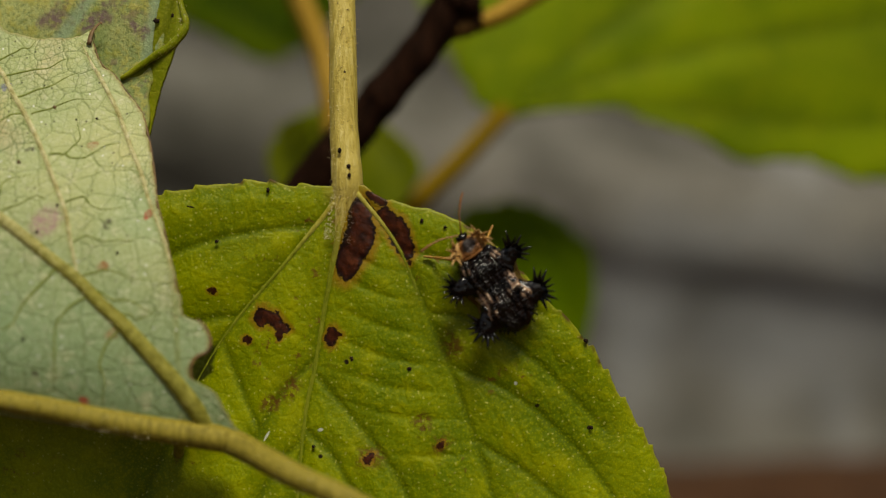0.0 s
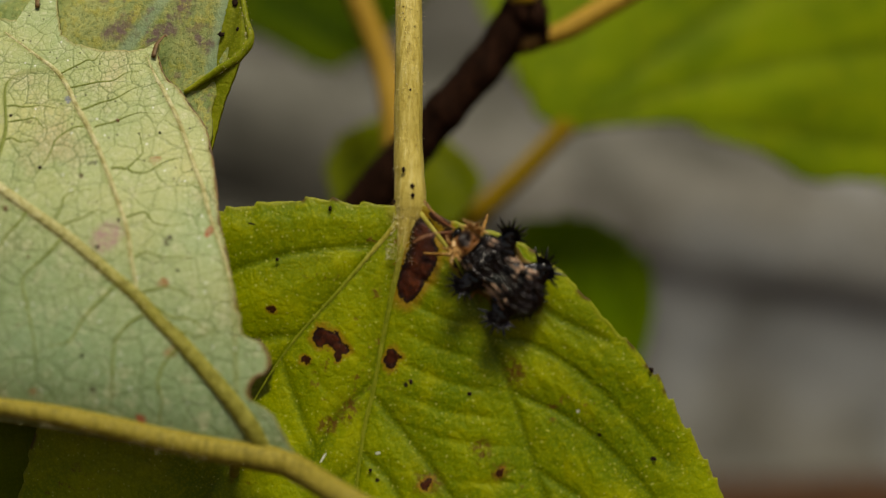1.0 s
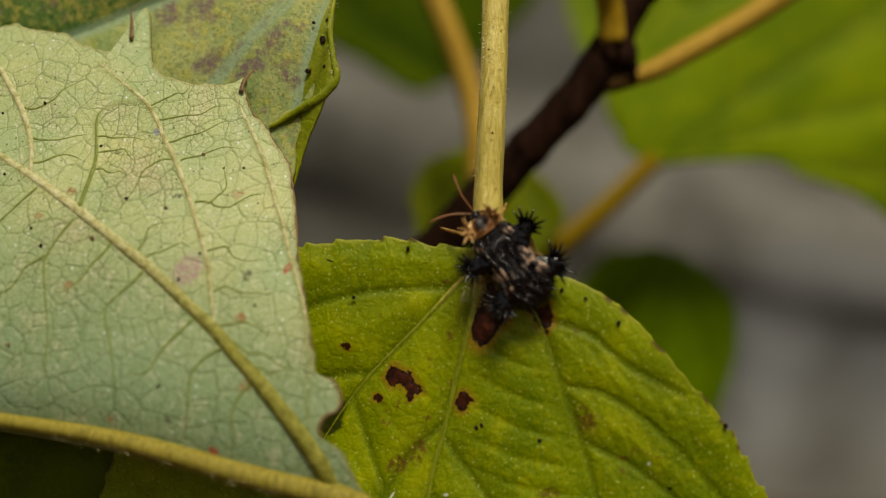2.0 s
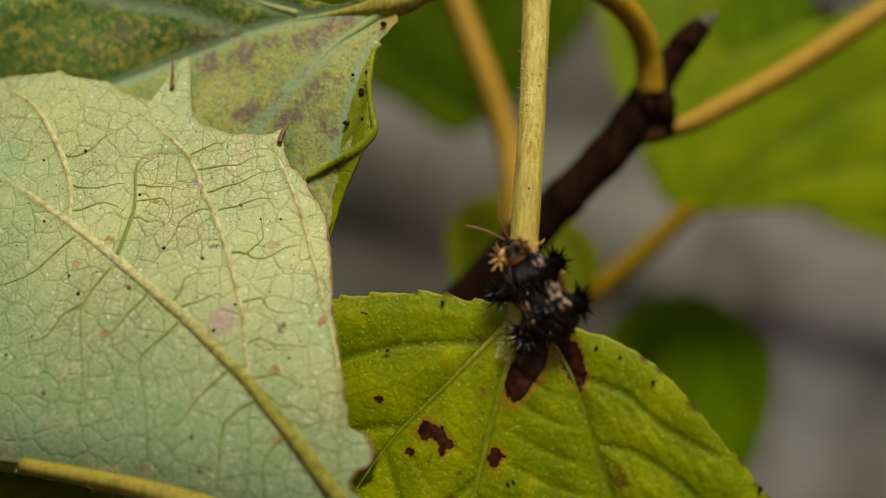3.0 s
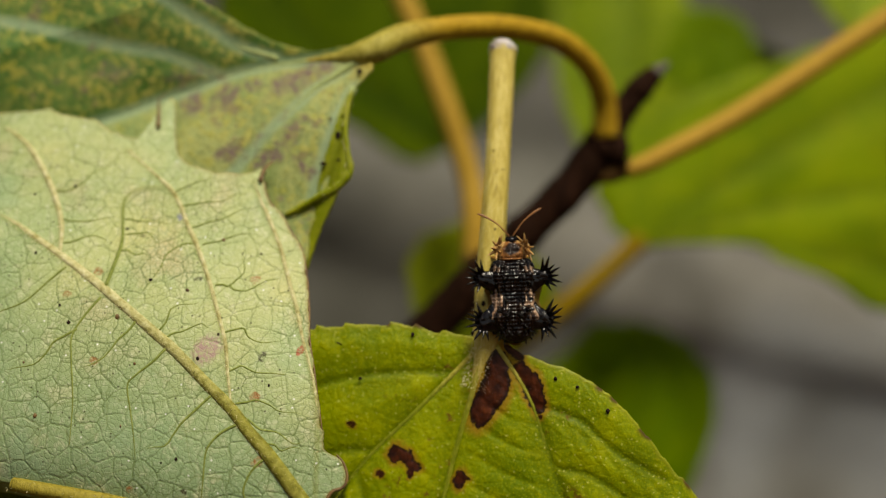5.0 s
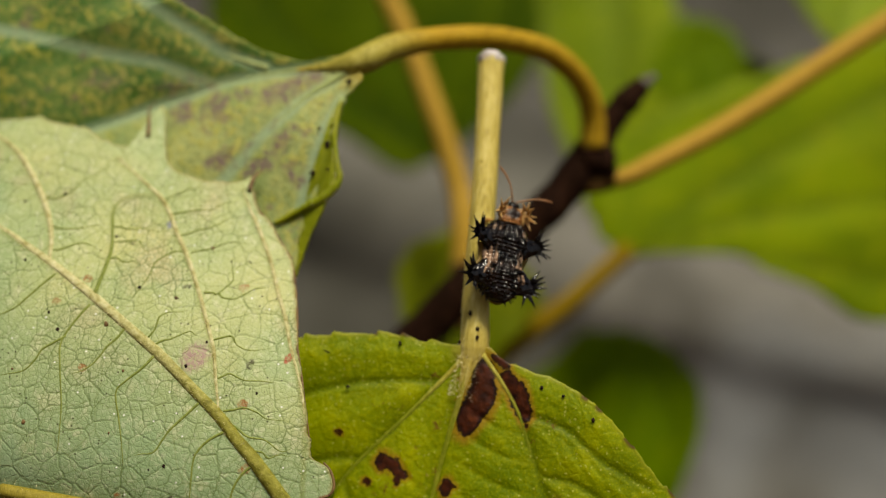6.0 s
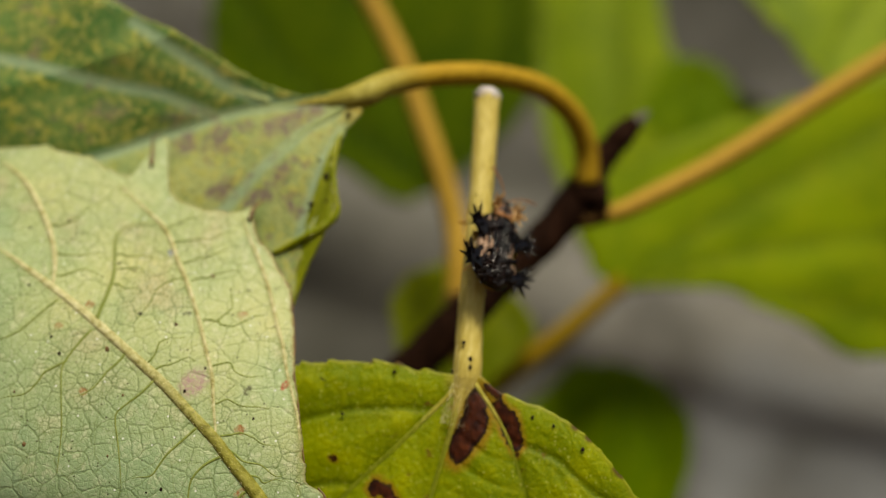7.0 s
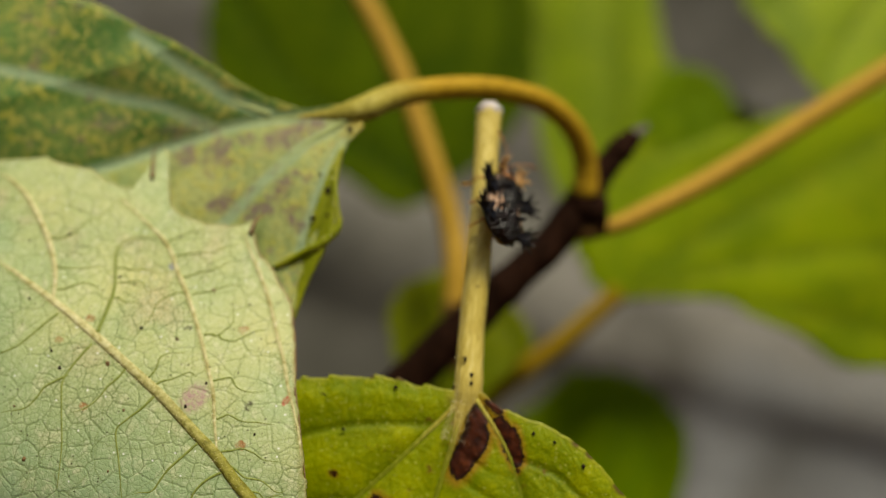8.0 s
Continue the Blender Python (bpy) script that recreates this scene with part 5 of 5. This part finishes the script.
def spined_lobe(parent, name, root, reach, yaw, lift, fan, count, plate, spine_mesh, material, label, length=0.6, thick=0.2, slim=1.0):
    """A lobe on the beetle's side with a fan of spines round its end. reach: its length; plate: its half width."""
    n, m = 20, 28
    verts = []
    for k in range(n):
        u = k / (n - 1)
        w = plate * (1.6 - 1.75 * u + 1.15 * u * u) * math.sqrt(max(0.02, 1 - max(0, (u - 0.55) / 0.46) ** 2))
        h = thick * (1.6 - 0.9 * u) * math.sqrt(max(0.03, 1 - max(0, (u - 0.6) / 0.41) ** 2))
        for j in range(m):
            a = 2 * math.pi * j / m
            grain = 1 + 0.07 * math.cos(9 * a + 1.0) + 0.20 * noise.noise((u * 8, math.cos(a) * 2.2, math.sin(a) * 2.2 + reach))
            verts.append((u * reach, w * math.cos(a) * grain, 0.10 * u + h * math.sin(a) * grain))
    faces = [(k * m + j, k * m + (j + 1) % m, (k + 1) * m + (j + 1) % m, (k + 1) * m + j) for k in range(n - 1) for j in range(m)]
    faces += [tuple(range(m))[::-1], tuple((n - 1) * m + j for j in range(m))]
    lobe = part(name, bug(name, verts, faces), material, parent, label)
    lobe.matrix_basis = pose(*(np.array(root) * BUG), 0, -lift, yaw)
    rng = random.Random(count * 7 + int(yaw))
    for k in range(count):
        a = (k / (count - 1) * 2 - 1) * fan
        sp = part("spine", spine_mesh, None, lobe)
        x = reach * (0.62 + 0.30 * math.cos(radians(a)))
        y = plate * 0.92 * math.sin(radians(a))
        size = length * rng.uniform(0.8, 1.2)
        sp.matrix_basis = pose(x * BUG, y * BUG, (0.10 + 0.13 * (k % 2)) * BUG, 0, -rng.uniform(0, 16) - 22 * (k % 2), a * 0.95 + rng.uniform(-7, 7)) @ Matrix.Diagonal((size, size * slim, size * slim, 1))
    for k in range(3):
        sp = part("spine", spine_mesh, None, lobe)
        sp.matrix_basis = pose(reach * (0.35 + 0.22 * k) * BUG, plate * (0.4, -0.3, 0.25)[k] * BUG, thick * 0.7 * BUG, 0, -48, rng.uniform(-30, 30)) @ Matrix.Diagonal((length * 0.7, 0.7, 0.7, 1))
    return lobe


def make_beetle():
    beetle = thing("beetle", (0, 74, 0), "small black and amber beetle with spiny lobes and ribbed wing cases", "beetle")
    sv, sf = cone()
    black_spine = bug("spine", sv, sf)
    black_spine.materials.append(M_BLACK)
    pale_spine = bug("pale_spine", sv, sf)
    pale_spine.materials.append(M_CREAM)
    # body under the wing cases
    v, f = tube([(-2.3, 0, 0.55), (-1.2, 0, 0.48), (0.6, 0, 0.48), (2.2, 0, 0.6)], (0.22, 0.42, 0.42, 0.3), 24, 16, 0, 0, 0, 1, 2.3)
    part("belly", bug("belly", v, f), M_CHEST, beetle)
    # wing cases
    nu, nv = 120, 44
    cases = []
    for side in (1, -1):
        verts, pale = [], []
        for i in range(nu):
            u = i / (nu - 1)
            front = min(1.0, (u / 0.07)) ** 0.5
            rear = math.sqrt(max(0.0, 1 - (max(0, u - 0.72) / 0.28) ** 2))
            w = (1.26 + 0.30 * math.exp(-((u - 0.24) / 0.10) ** 2) + 0.36 * math.exp(-((u - 0.74) / 0.13) ** 2)) * (0.72 + 0.28 * front) * (0.12 + 0.88 * rear)
            hump = (1.0 + 0.25 * math.exp(-((u - 0.22) / 0.12) ** 2) + 0.18 * math.exp(-((u - 0.66) / 0.14) ** 2)) * (0.55 + 0.45 * front) * (0.35 + 0.65 * rear)
            for j in range(nv):
                v = j / (nv - 1)
                z = 0.42 + 0.82 * hump * (1 - v**2.4) ** 0.62
                ribs = sum(h * math.exp(-(((v - c) / 0.045) ** 2)) for c, h in ((0.02, 0.04), (0.27, 0.07), (0.55, 0.08), (0.8, 0.06)))
                pit = 0.15 * (0.5 + 0.5 * math.cos(u * 2 * math.pi * 22)) * (0.5 + 0.5 * math.cos(v * 2 * math.pi * 8))
                bump_ = 0.13 * noise.noise((u * 8, v * 4.5, side * 2.0 + 5)) + 0.05 * noise.noise((u * 22, v * 12, side * 2.0 + 9))
                up = ribs - pit + bump_
                ny = v**1.5
                verts.append((2.25 - 5.0 * u, side * (w * v + up * ny + 0.01), z + up * (1 - 0.6 * ny)))
                band = math.exp(-((u - 0.54) / 0.18) ** 2) + 0.5 * math.exp(-((u - 0.12) / 0.07) ** 2) * (v > 0.3)
                pale.append(min(1.0, 1.7 * band * max(0.0, v - 0.10) * (0.45 + 0.7 * min(1.0, ribs / 0.07))))
        faces = []
        for i in range(nu - 1):
            for j in range(nv - 1):
                q = (i * nv + j, (i + 1) * nv + j, (i + 1) * nv + j + 1, i * nv + j + 1)
                faces.append(q if side > 0 else q[::-1])
        case = part("wing_case", bug("wing_case", verts, faces, True, (("pale", pale),)), M_WING, beetle)
        thicken = case.modifiers.new("thickness", "SOLIDIFY")
        thicken.thickness = 0.00006
        cases.append(case)
        # blunt spines on the back
        for u, v, s in ((0.1, 0.42, 0.42), (0.24, 0.28, 0.5), (0.30, 0.62, 0.5), (0.5, 0.3, 0.42), (0.62, 0.6, 0.62), (0.68, 0.25, 0.55), (0.82, 0.45, 0.5), (0.9, 0.2, 0.4), (0.88, 0.75, 0.5)):
            q = verts[int(u * (nu - 1)) * nv + int(v * (nv - 1))]
            sp = part("spine", black_spine, None, case)
            sp.matrix_basis = pose(q[0] * BUG, q[1] * BUG, (q[2] - 0.03) * BUG, 0, -62, 90 * side * v + 180 * (1 - v) * side) @ Matrix.Diagonal((s, s * 2.4, s * 2.4, 1))
        # serrated hind margin between the lobes
        for k in range(7):
            q = verts[int((0.86 + 0.02 * k) * (nu - 1)) * nv + nv - 1]
            sp = part("spine", black_spine, None, case)
            sp.matrix_basis = pose(q[0] * BUG, (q[1] - side * 0.04) * BUG, (q[2] + 0.02) * BUG, 0, -6, side * (122 + 8 * k)) @ Matrix.Diagonal((0.3, 0.5, 0.5, 1))
        # amber rim between the two lobes
        n, m = 18, 8
        vv = []
        for k in range(n):
            u = k / (n - 1)
            for q in range(m):
                out = 0.9 + (0.75 + 0.12 * math.cos(2 * math.pi * u)) * q / (m - 1)
                vv.append((0.72 - 1.9 * u, side * out, 0.50 - 0.16 * q / (m - 1) + 0.03 * math.sin(9 * u + q)))
        ff = [(k * m + q, k * m + q + 1, (k + 1) * m + q + 1, (k + 1) * m + q) for k in range(n - 1) for q in range(m - 1)]
        rim = part("amber_rim", bug("amber_rim", vv, ff), M_RIM, case, "translucent amber rim")
        thicken = rim.modifiers.new("thickness", "SOLIDIFY")
        thicken.thickness = 0.00008
        spined_lobe(case, "front_lobe", (0.92, side * 1.0, 0.80), 1.38, side * 77, 4, 78, 8, 0.50, black_spine, M_BLACK, "black spiny lobe", 0.72, 0.2)
        spined_lobe(case, "hind_lobe", (-1.28, side * 1.0, 0.72), 1.36, side * 105, 3, 86, 9, 0.60, black_spine, M_BLACK, "black spiny lobe", 0.74, 0.22)
        # thorax lobes
        spined_lobe(beetle, "chest_lobe", (2.75, side * 0.45, 0.72), 0.85, side * 66, 34, 82, 6, 0.44, pale_spine, M_CREAM, "translucent amber spiny lobe", 0.6, 0.12, 1.05)
    v, f = tube([(-2.05, -1.0, 0.42), (-2.5, -0.66, 0.40), (-2.82, 0, 0.40), (-2.5, 0.66, 0.40), (-2.05, 1.0, 0.42)], (0.08, 0.10, 0.11, 0.10, 0.08), 28, 8, 0, 0, 0.08, 4)
    part("tail_rim", bug("tail_rim", v, f), M_RIM, beetle, "translucent amber tail rim")
    bm = bmesh.new()
    bmesh.ops.create_uvsphere(bm, u_segments=28, v_segments=18, radius=1)
    ball = np.array([q.co[:] for q in bm.verts])
    ballf = [tuple(q.index for q in g.verts) for g in bm.faces]
    bm.free()
    chest = ball * (0.62, 0.84, 0.38)
    chest[:, 2] += 0.05 * np.sin(ball[:, 1] * 7) - 0.07 * np.exp(-((ball[:, 0] / 0.25) ** 2)) * (ball[:, 2] > 0)
    chest[:, 2] += np.array([0.09 * noise.noise(tuple(3.2 * q)) for q in ball])
    chest[:, 1] *= 1 - 0.14 * ball[:, 0]
    part("thorax", bug("thorax", chest + (2.72, 0, 0.82), ballf), M_CHEST, beetle, "dark-centred amber thorax")
    collar, cf = tube([(2.28, -0.78, 0.66), (2.22, -0.45, 1.1), (2.2, 0, 1.25), (2.22, 0.45, 1.1), (2.28, 0.78, 0.66)], (0.06, 0.06, 0.06, 0.06, 0.06), 24, 8)
    part("collar", bug("collar", collar, cf), M_CHEST, beetle)
    head = part("head", bug("head", ball * (0.30, 0.29, 0.26) + (3.34, 0, 0.80), ballf), M_BLACK, beetle)
    for side in (1, -1):
        part("eye", bug("eye", ball * (0.15, 0.11, 0.16) + (3.44, side * 0.26, 0.86), ballf), M_BLACK, head)
    # feelers and legs, each turning about its root
    feelers, legs = [], []
    for side in (1, -1):
        line = [(0, 0, 0), (0.5, side * 0.12, 0.14), (1.1, side * 0.30, 0.22), (1.7, side * 0.62, 0.20), (2.15, side * 0.95, 0.12)]
        v, f = tube(line, (0.05, 0.045, 0.04, 0.042, 0.055, 0.075, 0.05), 30, 8, 0, 0, 0.08, 2)
        ob = part("feeler", bug("feeler", v, f), M_FEELER, beetle)
        feelers.append((ob, (3.62, side * 0.10, 0.86)))
    for side in (1, -1):
        for x, yaw, size in ((2.2, 48, 1.05 if side > 0 else 0.7), (0.7, 88, 0.75), (-0.7, 122, 0.8)):
            knee, foot, toe = (1.15 * size, 0, 0.22), (1.72 * size, 0, -0.28), (2.35 * size, 0, -0.33)
            v, f = tube([(0, 0, 0), (0.55 * size, 0, 0.2), knee], (0.09, 0.13, 0.09), 14, 10)
            leg = part("leg", bug("thigh", v, f), M_AMBER, beetle, "amber jointed leg")
            v, f = tube([knee, (1.45 * size, 0, 0.02), foot], (0.075, 0.08, 0.10), 12, 8)
            part("shin", bug("shin", v, f), M_AMBER, leg)
            v, f = tube([foot, (2.0 * size, 0, -0.34), toe], (0.10, 0.14, 0.09), 12, 8, 0, 0, 0.1, 3, 0.5)
            part("foot", bug("foot", v, f), M_AMBER, leg)
            legs.append((leg, (x, side * 0.55, 0.36), side * yaw, side))
    return beetle, feelers, legs


BEETLE, FEELERS, LEGS = make_beetle()

# seconds; belly in mm; heading and the way its back faces
WAY = [
    (0.0, (0.8, 74.1, -1.0), (-0.56, -0.02, 0.80), (0.08, -1, 0.02)),
    (0.5, (-0.8, 74.1, 0.2), (-0.63, 0.0, 0.77), (0.06, -1, 0.02)),
    (1.0, (-2.6, 74.0, 1.1), (-0.74, 0.02, 0.67), (0.0, -1, 0.04)),
    (1.5, (-4.1, 74.0, 2.4), (-0.72, -0.02, 0.69), (0.05, -1, 0.03)),
    (2.0, (-6.5, 74.0, 4.3), (-0.66, 0.06, 0.74), (0.0, -1, 0.08)),
    (2.2, (-6.7, 74.0, 4.8), (-0.63, 0.05, 0.77), (-0.02, -1, 0.06)),
    (3.5, (-7.0, 74.1, 6.1), (-0.51, 0.0, 0.86), (-0.28, -0.95, -0.1)),
    (4.5, (-6.7, 74.3, 6.7), (-0.29, 0.0, 0.95), (-0.15, -0.98, 0.0)),
    (6.0, (-7.1, 74.9, 10.8), (0.04, 0.26, 0.95), (0.48, -0.82, 0.24)),
    (6.5, (-7.5, 75.1, 11.9), (0.0, 0.40, 0.90), (0.52, -0.78, 0.36)),
    (7.0, (-7.55, 75.2, 13.4), (0.0, 0.47, 0.87), (0.62, -0.66, 0.40)),
    (7.5, (-7.75, 75.6, 15.6), (0.03, 0.48, 0.88), (0.72, -0.60, 0.32)),
    (8.0, (-7.7, 75.9, 17.3), (-0.08, 0.58, 0.80), (0.74, -0.50, 0.46)),
]


def perch(place, heading, back):
    x = Vector(heading).normalized()
    z = Vector(back)
    z = (z - x * z.dot(x)).normalized()
    y = z.cross(x)
    m = Matrix((x, y, z)).transposed().to_4x4()
    return Matrix.Translation(at(*place)) @ m


def motions():
    walk(BEETLE, [(t, perch(p, h, b)) for t, p, h, b in WAY])
    sway = {1: (55, 20, 35, 45, 40, 30, 10, 15, 22, 30, 12, 18, 20, 20, 20), -1: (-12, 5, 25, 0, 15, 12, 0, -2, -14, -30, -52, -48, -45, -40, -40)}
    times = (0.0, 0.5, 1.0, 1.5, 2.0, 2.6, 3.3, 4.0, 4.5, 5.2, 5.8, 6.5, 7.0, 7.5, 8.0)
    for (ob, root), side in zip(FEELERS, (1, -1)):
        walk(ob, [(t, pose(*(np.array(root) * BUG), 0, -8 + 6 * math.sin(3 * t + side), a)) for t, a in zip(times, sway[side])])
    for k, (ob, root, yaw, side) in enumerate(LEGS):
        rows = []
        for q in range(33):
            t = q * 0.25
            swing = math.sin(2 * math.pi * t * 1.1 + math.pi * (k % 2) + 0.4 * k)
            grip = min(1.0, max(0.0, (t - 2.2) / 1.2))        # the legs close round the stalk
            rows.append((t, pose(*(np.array(root) * BUG), 0, 8 + 52 * grip - 7 * max(0, swing), yaw + side * 14 * grip - side * 14 * swing * (1 - 0.5 * grip))))
        walk(ob, rows)


motions()
